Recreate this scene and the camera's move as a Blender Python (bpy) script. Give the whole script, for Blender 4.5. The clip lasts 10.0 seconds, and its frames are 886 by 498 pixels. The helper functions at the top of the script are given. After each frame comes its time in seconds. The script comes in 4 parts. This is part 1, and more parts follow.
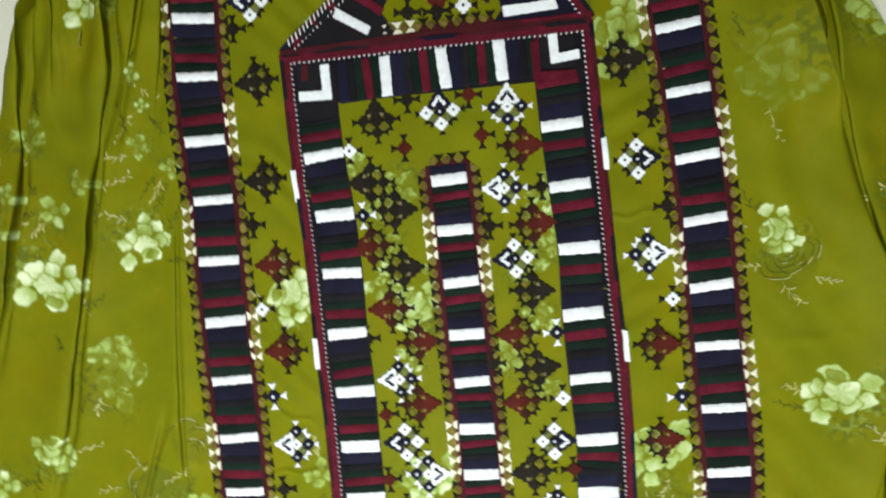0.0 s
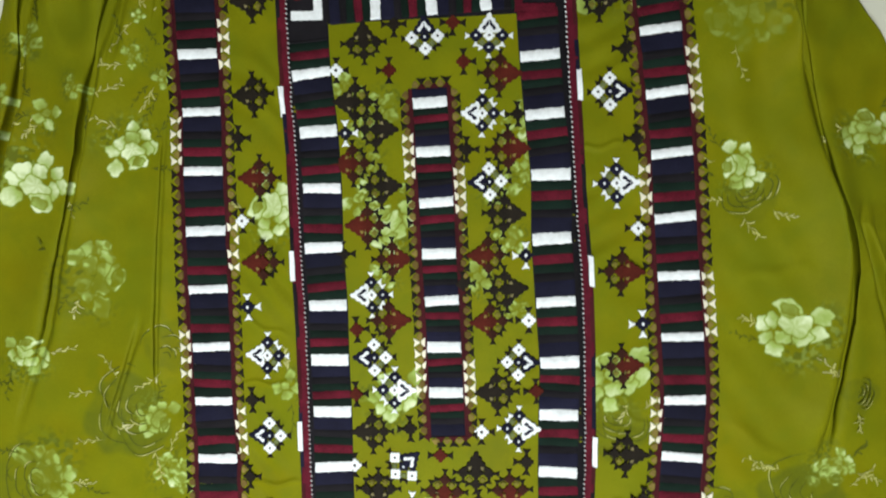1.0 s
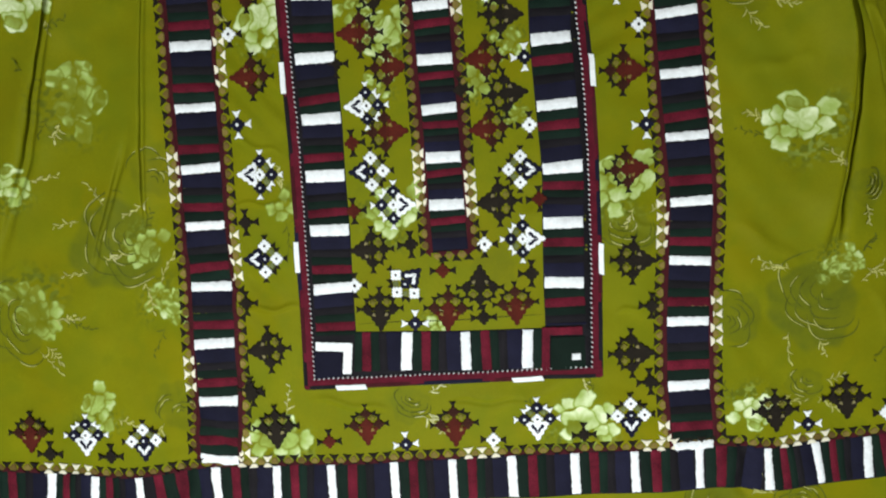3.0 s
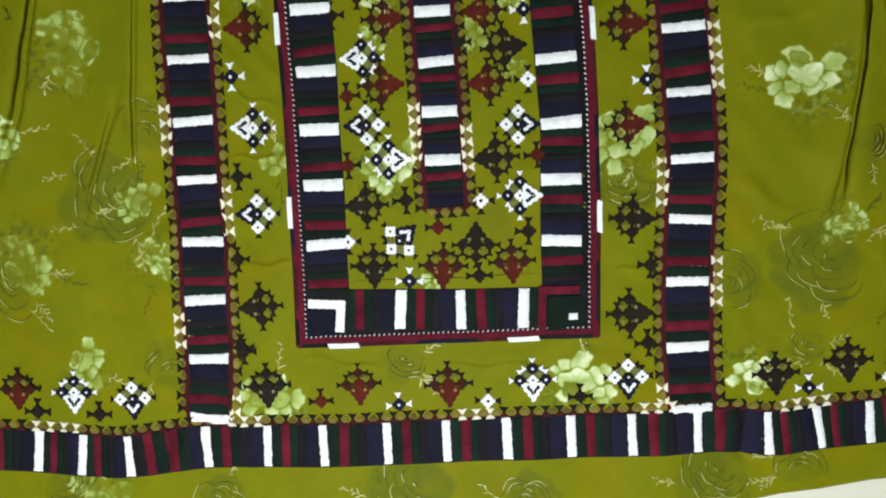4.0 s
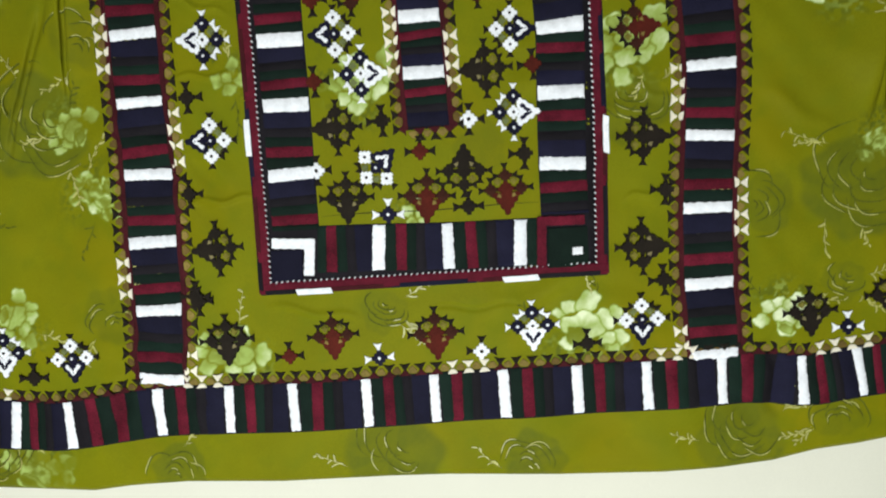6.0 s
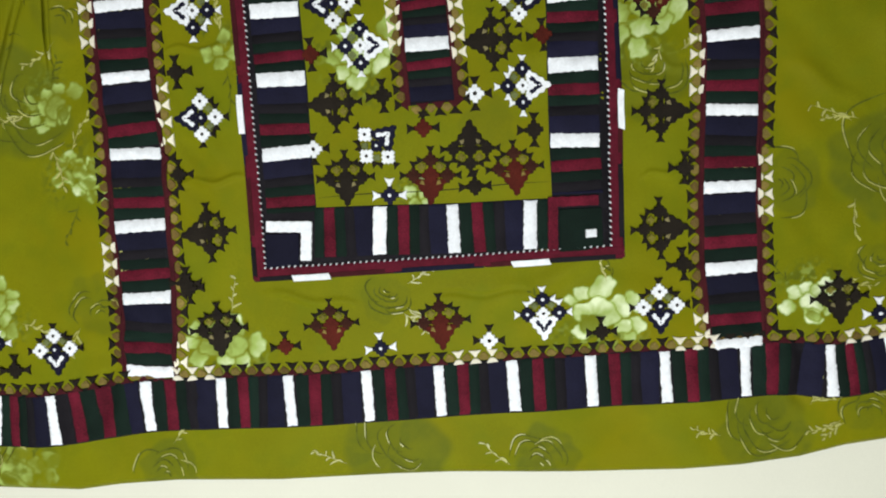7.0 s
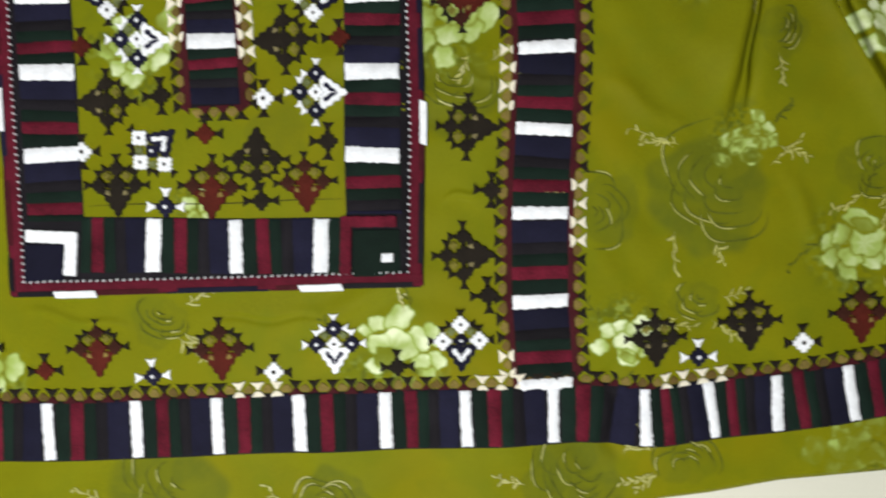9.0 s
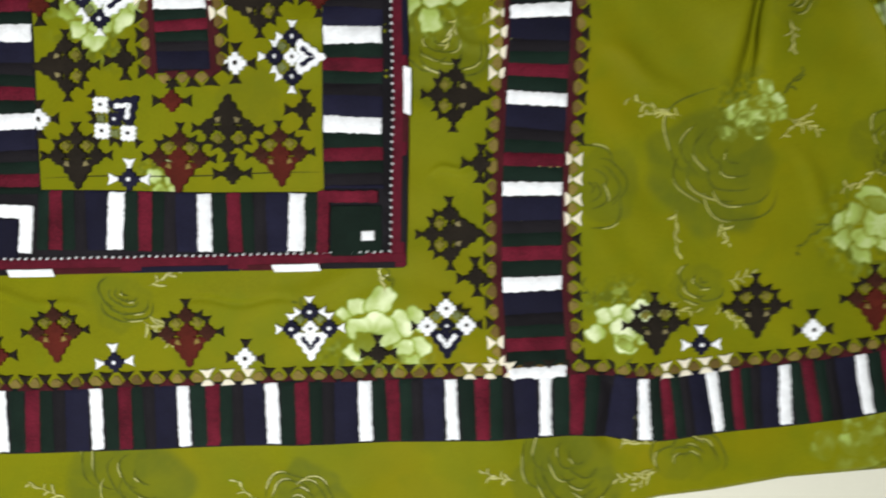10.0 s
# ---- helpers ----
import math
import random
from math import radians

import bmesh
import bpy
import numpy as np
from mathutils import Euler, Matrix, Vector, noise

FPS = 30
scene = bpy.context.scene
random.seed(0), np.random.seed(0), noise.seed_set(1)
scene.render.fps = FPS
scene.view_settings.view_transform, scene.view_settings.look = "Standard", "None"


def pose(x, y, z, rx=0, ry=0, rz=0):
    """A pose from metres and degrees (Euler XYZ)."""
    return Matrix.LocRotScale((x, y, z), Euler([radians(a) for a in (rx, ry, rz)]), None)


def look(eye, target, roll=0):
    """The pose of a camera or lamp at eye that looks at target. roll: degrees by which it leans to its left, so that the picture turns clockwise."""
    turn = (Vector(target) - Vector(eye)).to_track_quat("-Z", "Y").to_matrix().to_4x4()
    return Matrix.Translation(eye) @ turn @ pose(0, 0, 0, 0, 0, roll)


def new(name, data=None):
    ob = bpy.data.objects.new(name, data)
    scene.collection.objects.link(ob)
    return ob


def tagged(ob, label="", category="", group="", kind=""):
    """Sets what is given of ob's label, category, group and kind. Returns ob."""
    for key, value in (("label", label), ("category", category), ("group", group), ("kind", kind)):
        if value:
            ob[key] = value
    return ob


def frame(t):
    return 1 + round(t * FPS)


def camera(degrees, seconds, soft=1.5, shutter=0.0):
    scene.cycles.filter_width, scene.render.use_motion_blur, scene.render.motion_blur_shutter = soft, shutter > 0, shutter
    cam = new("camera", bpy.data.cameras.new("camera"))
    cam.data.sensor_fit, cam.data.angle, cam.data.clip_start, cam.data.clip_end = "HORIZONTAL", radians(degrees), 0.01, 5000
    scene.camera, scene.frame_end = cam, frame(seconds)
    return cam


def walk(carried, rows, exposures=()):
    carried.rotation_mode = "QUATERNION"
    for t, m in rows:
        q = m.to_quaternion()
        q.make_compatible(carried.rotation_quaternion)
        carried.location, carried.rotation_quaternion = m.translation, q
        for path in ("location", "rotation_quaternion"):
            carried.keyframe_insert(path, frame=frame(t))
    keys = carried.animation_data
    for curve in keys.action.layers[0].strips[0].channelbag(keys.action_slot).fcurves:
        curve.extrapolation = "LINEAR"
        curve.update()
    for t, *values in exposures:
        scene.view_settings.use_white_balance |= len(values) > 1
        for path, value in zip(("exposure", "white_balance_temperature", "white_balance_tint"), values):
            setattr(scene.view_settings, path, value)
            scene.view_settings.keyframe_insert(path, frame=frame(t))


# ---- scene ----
cam = camera(73.56, 10.0, soft=2.0, shutter=0.5)
# seconds, eye (x, y, z), turn in degrees; the camera looks down on the dress
PATH = [
    (0.0, -0.0333, 0.4431, 0.539, -4.82, 3.75, 3.12),
    (0.5, -0.0059, 0.3938, 0.5486, -2.99, 3.66, 7.31),
    (1.0, -0.0095, 0.3539, 0.5639, -2.8, 3.08, 6.34),
    (1.5, -0.029, 0.3108, 0.5676, -2.45, 2.14, 4.18),
    (2.0, -0.0254, 0.2454, 0.5504, -1.54, 2.23, 3.96),
    (2.5, -0.0258, 0.204, 0.5532, -2.56, 2.43, 3.78),
    (3.0, -0.0039, 0.1772, 0.5554, -3.26, 1.76, 4.52),
    (4.5, 0.0083, 0.1242, 0.536, -3.29, 1.99, 5.14),
    (5.0, 0.0145, 0.1133, 0.5189, -2.96, 1.11, 5.19),
    (6.5, 0.015, 0.0664, 0.4639, -4.03, 1.35, 3.52),
    (7.0, 0.0131, 0.0625, 0.4506, -3.52, 1.41, 3.81),
    (7.5, 0.016, 0.062, 0.4148, -3.34, 1.49, 4.31),
    (8.0, 0.0509, 0.0729, 0.4057, -2.7, 2.13, 5.34),
    (8.5, 0.1036, 0.0811, 0.3992, -1.85, 1.22, 5.82),
    (9.0, 0.1484, 0.0827, 0.4061, -2.73, -0.16, 6.16),
    (9.5, 0.1934, 0.0823, 0.4006, -3.28, -1.22, 7.27),
    (10.0, 0.1581, 0.0671, 0.3787, -2.56, -0.42, 6.53),
]
FACE = 0.0085  # the cloth's face over the sheet
walk(cam, [(t, pose(x, y, z + FACE, rx, ry, rz)) for t, x, y, z, rx, ry, rz in PATH], [(0.0, 0.46, 6500, 3), (1.0, 0.27, 6500, 3), (2.0, 0.22, 6500, 3), (3.0, 0.06, 6500, 4), (5.0, 0.03, 6500, 6), (7.0, -0.08, 6550, 7), (8.5, 0.02, 6650, 10), (10.0, 0.05, 6700, 9)])
LIFT = 0.006  # the two layers of the dress above the sheet

# ---------------------------------------------------------------- light
world = bpy.data.worlds.new("room_air")
scene.world = world
world.use_nodes = True
world.node_tree.nodes["Background"].inputs["Color"].default_value = (0.9, 0.95, 1.0, 1)
world.node_tree.nodes["Background"].inputs["Strength"].default_value = 0.05
tube = bpy.data.lights.new("tube_light", "AREA")
tube.shape, tube.size, tube.size_y, tube.energy, tube.color = "RECTANGLE", 0.12, 1.2, 27.5, (0.975, 0.985, 0.985)
tube_ob = new("tube_light", tube)
tube_ob.matrix_world = look((-0.05, -0.28, 1.22), (-0.06, -0.22, 0))

# ---------------------------------------------------------------- materials


def mat(name, colour, rough=0.8, vary=0.25, fine=900.0, coarse=60.0, bump=0.3, sheen=0.0, spec=0.11, stretch=(1, 1, 1), per_piece=0.12):
    """A cloth or thread surface: colour with coarse and fine variation, a fine relief and a little change from piece to piece."""
    m = bpy.data.materials.new(name)
    m.use_nodes = True
    nt = m.node_tree
    b = nt.nodes["Principled BSDF"]
    b.inputs["Roughness"].default_value = rough
    b.inputs["Specular IOR Level"].default_value = spec
    b.inputs["Sheen Weight"].default_value = sheen
    co = nt.nodes.new("ShaderNodeTexCoord")
    mp = nt.nodes.new("ShaderNodeMapping")
    mp.inputs["Scale"].default_value = stretch
    nt.links.new(co.outputs["Object"], mp.inputs["Vector"])
    n1, n2 = nt.nodes.new("ShaderNodeTexNoise"), nt.nodes.new("ShaderNodeTexNoise")
    n1.inputs["Scale"].default_value, n2.inputs["Scale"].default_value = fine, coarse
    n1.inputs["Detail"].default_value, n2.inputs["Detail"].default_value = 2, 4
    for n in (n1, n2):
        nt.links.new(mp.outputs["Vector"], n.inputs["Vector"])
    add = nt.nodes.new("ShaderNodeMath")
    add.operation = "ADD"
    nt.links.new(n1.outputs["Fac"], add.inputs[0])
    nt.links.new(n2.outputs["Fac"], add.inputs[1])
    info = nt.nodes.new("ShaderNodeObjectInfo")
    ran = nt.nodes.new("ShaderNodeMath")
    ran.operation = "MULTIPLY_ADD"
    ran.inputs[1].default_value, ran.inputs[2].default_value = per_piece * 2, 1 - per_piece
    nt.links.new(info.outputs["Random"], ran.inputs[0])
    rng = nt.nodes.new("ShaderNodeMapRange")
    rng.inputs["From Min"].default_value, rng.inputs["From Max"].default_value = 0.6, 1.4
    rng.inputs["To Min"].default_value, rng.inputs["To Max"].default_value = 1 - vary, 1 + vary
    nt.links.new(add.outputs[0], rng.inputs["Value"])
    mul = nt.nodes.new("ShaderNodeMath")
    mul.operation = "MULTIPLY"
    nt.links.new(rng.outputs["Result"], mul.inputs[0])
    nt.links.new(ran.outputs[0], mul.inputs[1])
    col = nt.nodes.new("ShaderNodeVectorMath")
    col.operation = "SCALE"
    col.inputs[0].default_value = colour
    nt.links.new(mul.outputs[0], col.inputs["Scale"])
    nt.links.new(col.outputs[0], b.inputs["Base Color"])
    bp = nt.nodes.new("ShaderNodeBump")
    bp.inputs["Strength"].default_value, bp.inputs["Distance"].default_value = bump, 0.0006
    nt.links.new(n1.outputs["Fac"], bp.inputs["Height"])
    nt.links.new(bp.outputs["Normal"], b.inputs["Normal"])
    return m


OLIVE = (0.157, 0.163, 0.0042)


def printed_cloth():
    """Olive satin with a pale flower print: the attribute 'flower' holds how strongly it is printed, 'weave' the darker brocade."""
    m = mat("olive_satin", OLIVE, rough=0.55, vary=0.22, fine=1400, coarse=14, bump=0.12, spec=0.03, per_piece=0.0)
    nt = m.node_tree
    b = nt.nodes["Principled BSDF"]
    base = b.inputs["Base Color"].links[0].from_socket
    at = nt.nodes.new("ShaderNodeAttribute")
    at.attribute_name = "flower"
    aw = nt.nodes.new("ShaderNodeAttribute")
    aw.attribute_name = "weave"
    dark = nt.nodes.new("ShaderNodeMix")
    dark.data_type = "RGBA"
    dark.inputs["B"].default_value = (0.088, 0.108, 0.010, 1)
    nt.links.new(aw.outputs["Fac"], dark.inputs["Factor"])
    co = nt.nodes.new("ShaderNodeTexCoord")
    tones = [base]
    for scale, tone, most in ((9.0, (0.185, 0.168, 0.003), 0.75), (13.0, (0.124, 0.147, 0.005), 0.65), (48.0, (0.126, 0.150, 0.005), 0.5)):
        drift = nt.nodes.new("ShaderNodeTexNoise")
        drift.inputs["Scale"].default_value, drift.inputs["Detail"].default_value = scale, 3
        nt.links.new(co.outputs["Object"], drift.inputs["Vector"])
        amount = nt.nodes.new("ShaderNodeMapRange")
        amount.inputs["From Min"].default_value, amount.inputs["From Max"].default_value = 0.50, 0.70
        amount.inputs["To Max"].default_value = most
        nt.links.new(drift.outputs["Fac"], amount.inputs["Value"])
        blend = nt.nodes.new("ShaderNodeMix")
        blend.data_type = "RGBA"
        blend.inputs["B"].default_value = (*tone, 1)
        nt.links.new(amount.outputs["Result"], blend.inputs["Factor"])
        nt.links.new(tones[-1], blend.inputs["A"])
        tones.append(blend.outputs["Result"])
    nt.links.new(tones[-1], dark.inputs["A"])
    ramp = nt.nodes.new("ShaderNodeValToRGB")
    e = ramp.color_ramp.elements
    e[0].position, e[0].color = 0.0, (0.16, 0.20, 0.02, 1)
    e[1].position, e[1].color = 0.9, (0.68, 0.76, 0.50, 1)
    mid = e.new(0.40)
    mid.color = (0.30, 0.40, 0.10, 1)
    nt.links.new(at.outputs["Fac"], ramp.inputs["Fac"])
    fac = nt.nodes.new("ShaderNodeMapRange")
    fac.inputs["From Max"].default_value = 0.35
    nt.links.new(at.outputs["Fac"], fac.inputs["Value"])
    mix = nt.nodes.new("ShaderNodeMix")
    mix.data_type = "RGBA"
    nt.links.new(fac.outputs["Result"], mix.inputs["Factor"])
    nt.links.new(dark.outputs["Result"], mix.inputs["A"])
    nt.links.new(ramp.outputs["Color"], mix.inputs["B"])
    nt.links.new(mix.outputs["Result"], b.inputs["Base Color"])
    return m


CLOTH = printed_cloth()
WHITE = mat("white_thread", (0.77, 0.80, 0.85), rough=0.75, vary=0.17, fine=1100, coarse=180, bump=0.6, per_piece=0.05)
RED = mat("crimson_thread", (0.090, 0.006, 0.016), vary=0.6, bump=0.5)
MAROON = mat("maroon_thread", (0.048, 0.007, 0.010), vary=0.4, bump=0.5)
NAVY = mat("navy_thread", (0.0078, 0.0078, 0.021), vary=0.35, bump=0.5, per_piece=0.25)
GREEN = mat("bottle_green_thread", (0.0045, 0.0130, 0.0090), vary=0.35, bump=0.5, per_piece=0.25)
PLUM = mat("plum_black_thread", (0.0085, 0.0075, 0.0100), vary=0.35, bump=0.5, per_piece=0.25)
BLACK = mat("black_brown_thread", (0.013, 0.010, 0.007), vary=0.4, bump=0.5)
RUST = mat("rust_red_thread", (0.068, 0.010, 0.006), vary=0.4, bump=0.5)
SIENNA = mat("dark_sienna_thread", (0.034, 0.010, 0.006), vary=0.45, bump=0.5)
TAN = mat("tan_thread", (0.185, 0.138, 0.036), vary=0.45, bump=0.5)
CREAM = mat("cream_thread", (0.74, 0.70, 0.58), vary=0.12, bump=0.5)
UMBER = mat("umber_thread", (0.120, 0.080, 0.022), vary=0.4, bump=0.5)
PALE = mat("pale_olive_thread", (0.185, 0.160, 0.075), vary=0.4, bump=0.5)
OCHRE = mat("ochre_thread", (0.165, 0.148, 0.026), vary=0.4, bump=0.5)
SAGE = mat("sage_thread", (0.150, 0.175, 0.070), vary=0.4, bump=0.5)
# gold thread as light as its gleam: the highlight is in the colour
GOLD_GLINT = mat("gold_olive_thread_glint", (0.38, 0.38, 0.11), rough=0.45, vary=0.55, coarse=150, bump=0.3, spec=0.5)
# leaf strokes, and the dark painted as shade along embossed petal rims
LEAF_AND_SHADE = mat("dark_leaf_and_rim_shade", (0.078, 0.092, 0.008), vary=0.5, coarse=120, bump=0.3)
SHEET = mat("white_cotton", (0.64, 0.64, 0.55), rough=0.9, vary=0.05, fine=1200, coarse=8, bump=0.15, per_piece=0)
PLASTER = mat("cream_plaster", (0.72, 0.70, 0.64), rough=0.95, vary=0.06, fine=60, coarse=3, bump=0.2, per_piece=0)
FLOOR = mat("grey_floor_tile", (0.30, 0.28, 0.25), rough=0.5, vary=0.15, fine=40, coarse=4, bump=0.1, per_piece=0)
MATTRESS = mat("mattress_ticking", (0.6, 0.6, 0.58), vary=0.08, fine=300, coarse=10, per_piece=0)
ENAMEL = mat("white_enamel", (0.8, 0.8, 0.8), rough=0.3, vary=0.03, fine=30, coarse=3, bump=0.02, per_piece=0)

# ---------------------------------------------------------------- the lie of the dress
TURN_OF_DRESS = radians(7.6)
LEFT_WHITES = [
    (-0.304, 0.592), (-0.3, 0.54), (-0.292, 0.483), (-0.283, 0.428), (-0.2765, 0.372), (-0.2685, 0.3145), (-0.261, 0.258),
    (-0.2525, 0.2015), (-0.2455, 0.1475), (-0.236, 0.091), (-0.23, 0.036), (-0.222, -0.019), (-0.219, -0.077),
]
RIGHT_WHITES = [
    (0.126, 0.602), (0.14, 0.547), (0.153, 0.491), (0.165, 0.436), (0.176, 0.377), (0.186, 0.323), (0.197, 0.266), (0.207, 0.207),
    (0.211, 0.152), (0.215, 0.095), (0.222, 0.035), (0.233, -0.022),
]
CENTRE_WHITES = [
    (-0.064, 0.459), (-0.056, 0.4135), (-0.0478, 0.3667), (-0.04, 0.318), (-0.0323, 0.2736), (-0.025, 0.229), (-0.0182, 0.1855),
]
POCKET_LEFT_WHITES = [
    (-0.18, 0.475), (-0.167, 0.421), (-0.158, 0.368), (-0.151, 0.311), (-0.141, 0.256), (-0.134, 0.2035), (-0.126, 0.153),
    (-0.1195, 0.0987),
]
POCKET_RIGHT_WHITES = [
    (0.033, 0.513), (0.044, 0.46), (0.057, 0.404), (0.064, 0.345), (0.075, 0.286), (0.086, 0.229), (0.091, 0.178), (0.097, 0.122),
]
POCKET_TOP_WHITES = [
    (-0.126, 0.548), (-0.075, 0.557), (-0.024, 0.566),
]
POCKET_BOTTOM_WHITES = [
    (-0.045, 0.045), (0.011, 0.05), (0.068, 0.057),
]
HEM_WHITES = [
    (-0.383, -0.124), (-0.34, -0.127), (-0.293, -0.124), (-0.219, -0.107), (-0.161, -0.098), (-0.1068, -0.093), (-0.047, -0.082),
    (0.0088, -0.0778), (0.066, -0.069), (0.125, -0.06), (0.18, -0.052), (0.241, -0.043), (0.304, -0.038), (0.35, -0.027),
    (0.3945, -0.0175), (0.444, -0.004), (0.499, 0.009),
]
HEM_EDGE = [
    (-0.405, -0.181), (-0.275, -0.175), (-0.243, -0.168), (-0.196, -0.161), (-0.113, -0.154), (-0.022, -0.142), (0.024, -0.137),
    (0.114, -0.13), (0.203, -0.121), (0.247, -0.114), (0.291, -0.104), (0.325, -0.092), (0.359, -0.084), (0.407, -0.07),
    (0.466, -0.058), (0.529, -0.045),
]
HEM_TOP = [
    (-0.405, -0.108), (-0.356, -0.106), (-0.302, -0.102), (-0.275, -0.095), (-0.238, -0.084), (-0.09, -0.065), (0.014, -0.05),
    (0.116, -0.034), (0.217, -0.021), (0.261, -0.011), (0.307, -0.01), (0.341, -0.003), (0.392, 0.005), (0.453, 0.022),
    (0.514, 0.041),
]
HEM_BOTTOM = [
    (-0.404, -0.143), (-0.354, -0.145), (-0.3, -0.144), (-0.246, -0.132), (-0.193, -0.123), (-0.087, -0.11), (0.018, -0.094),
    (0.121, -0.082), (0.197, -0.07), (0.272, -0.062), (0.308, -0.062), (0.347, -0.05), (0.398, -0.037), (0.46, -0.021),
    (0.522, -0.003),
]
MOTIFS_LEFT = [
    (-0.255, 0.609, 'Fl'), (-0.268, 0.584, 'sl'), (-0.245, 0.407, 'sl'), (-0.247, 0.538, 'Kl'), (-0.236, 0.449, 'Kl'),
    (-0.223, 0.371, 'Rl'), (-0.211, 0.29, 'Rl'), (-0.234, 0.328, 'wl'), (-0.22, 0.245, 'bl'), (-0.198, 0.2, 'Wl'),
    (-0.207, 0.154, 'sl'), (-0.202, 0.077, 'sl'), (-0.19, -0.01, 'sl'), (-0.188, 0.121, 'Fl'), (-0.179, 0.034, 'Kl'),
]
MOTIFS_RIGHT = [
    (0.083, 0.571, 'Kr'), (0.11, 0.526, 'sr'), (0.131, 0.446, 'sr'), (0.103, 0.486, 'Fr'), (0.12, 0.403, 'Wr'),
    (0.143, 0.363, 'wr'), (0.135, 0.321, 'Rr'), (0.147, 0.232, 'Rr'), (0.159, 0.274, 'br'), (0.161, 0.148, 'Kr'),
    (0.168, 0.061, 'Kr'), (0.18, 0.107, 'sr'), (0.186, 0.035, 'sr'),
]
MOTIFS_POCKET_LEFT = [
    (-0.133, 0.51, 'Ku'), (-0.106, 0.528, 'su'), (-0.076, 0.521, 'Fu'), (-0.051, 0.535, 'ru'), (-0.016, 0.528, 'Wu'),
    (-0.106, 0.485, 'rr'), (-0.156, 0.48, 'wl'), (-0.137, 0.452, 'Kl'), (-0.141, 0.422, 'bl'), (-0.11, 0.429, 'Kr'),
    (-0.1, 0.376, 'Kr'), (-0.133, 0.394, 'Rl'), (-0.113, 0.337, 'Rl'), (-0.082, 0.308, 'Rr'), (-0.079, 0.249, 'Rr'),
    (-0.102, 0.271, 'Wl'), (-0.093, 0.211, 'Fl'), (-0.066, 0.182, 'Wr'), (-0.111, 0.236, 'rl'), (-0.105, 0.173, 'rl'),
    (-0.132, 0.307, 'sl'), (-0.087, 0.138, 'Kl'), (-0.05, 0.11, 'Fq'), (-0.099, 0.103, 'wl'), (-0.073, 0.081, 'Kd'),
    (-0.039, 0.072, 'bd'), (-0.009, 0.087, 'Rd'), (-0.049, 0.146, 'sr'), (-0.017, 0.124, 'rd'),
]
MOTIFS_POCKET_RIGHT = [
    (-0.037, 0.5, 'rl'), (0, 0.493, 'Rr'), (0.016, 0.424, 'Rr'), (-0.016, 0.454, 'Wl'), (0.019, 0.457, 'sr'),
    (-0.002, 0.391, 'Fl'), (0.005, 0.322, 'Rl'), (0.015, 0.259, 'Rl'), (0.019, 0.363, 'Kr'), (0.029, 0.292, 'Kr'),
    (0.042, 0.326, 'br'), (0.052, 0.265, 'wr'), (0.049, 0.224, 'Fr'), (0.028, 0.192, 'Kl'), (0.067, 0.198, 'rr'),
    (-0.014, 0.292, 'sl'), (-0.025, 0.419, 'sl'), (0.057, 0.16, 'Wr'), (0.066, 0.128, 'sr'), (0.019, 0.113, 'Ku'),
    (0.025, 0.083, 'sd'), (0.054, 0.097, 'Rd'), (0.02, 0.152, 'wl'),
]
MOTIFS_HEM = [
    (-0.406, -0.069, 'Rd'), (-0.078, -0.032, 'Rd'), (0.006, -0.024, 'Rd'), (-0.351, -0.067, 'Wd'), (0.084, -0.012, 'Wd'),
    (-0.293, -0.067, 'Fd'), (0.171, 0, 'Fd'), (-0.387, -0.088, 'sd'), (-0.325, -0.084, 'sd'), (-0.193, -0.006, 'sd'),
    (0.129, -0.021, 'sd'), (-0.165, -0.042, 'Kd'), (0.305, 0.016, 'Kd'), (0.368, 0.035, 'Kd'), (-0.113, -0.050, 'rd'),
    (-0.039, -0.046, 'bd'), (0.336, 0.008, 'bd'), (0.044, -0.034, 'wd'), (0.406, 0.026, 'wd'), (0.444, 0.049, 'Rd'),
    (0.503, 0.07, 'Rd'), (0.488, 0.03, 'sd'), (-0.457, -0.088, 'sd'),
]
# printed flowers: x, y, radius, strength
UPPER_FLOWERS = [
    (-0.438, 0.341, 0.032, 0.9), (-0.349, 0.384, 0.025, 0.9), (-0.4, 0.593, 0.019, 0.9), (-0.372, 0.258, 0.032, 0.36),
    (-0.437, 0.173, 0.022, 0.6), (0.227, 0.431, 0.021, 0.75), (0.205, 0.566, 0.034, 0.17), (0.287, 0.624, 0.025, 0.5),
    (-0.206, 0.344, 0.028, 0.8), (-0.089, 0.34, 0.025, 0.65), (0.078, 0.593, 0.032, 0.5), (0.142, 0.221, 0.031, 0.7),
    (0.021, 0.447, 0.02, 0.45), (-0.486, 0.389, 0.017, 0.4), (-0.49, 0.132, 0.017, 0.7), (-0.174, 0.172, 0.015, 0.55),
    (-0.144, 0.464, 0.017, 0.35), (-0.11, 0.448, 0.018, 0.3), (0.012, 0.386, 0.019, 0.35), (-0.115, 0.393, 0.016, 0.3),
]
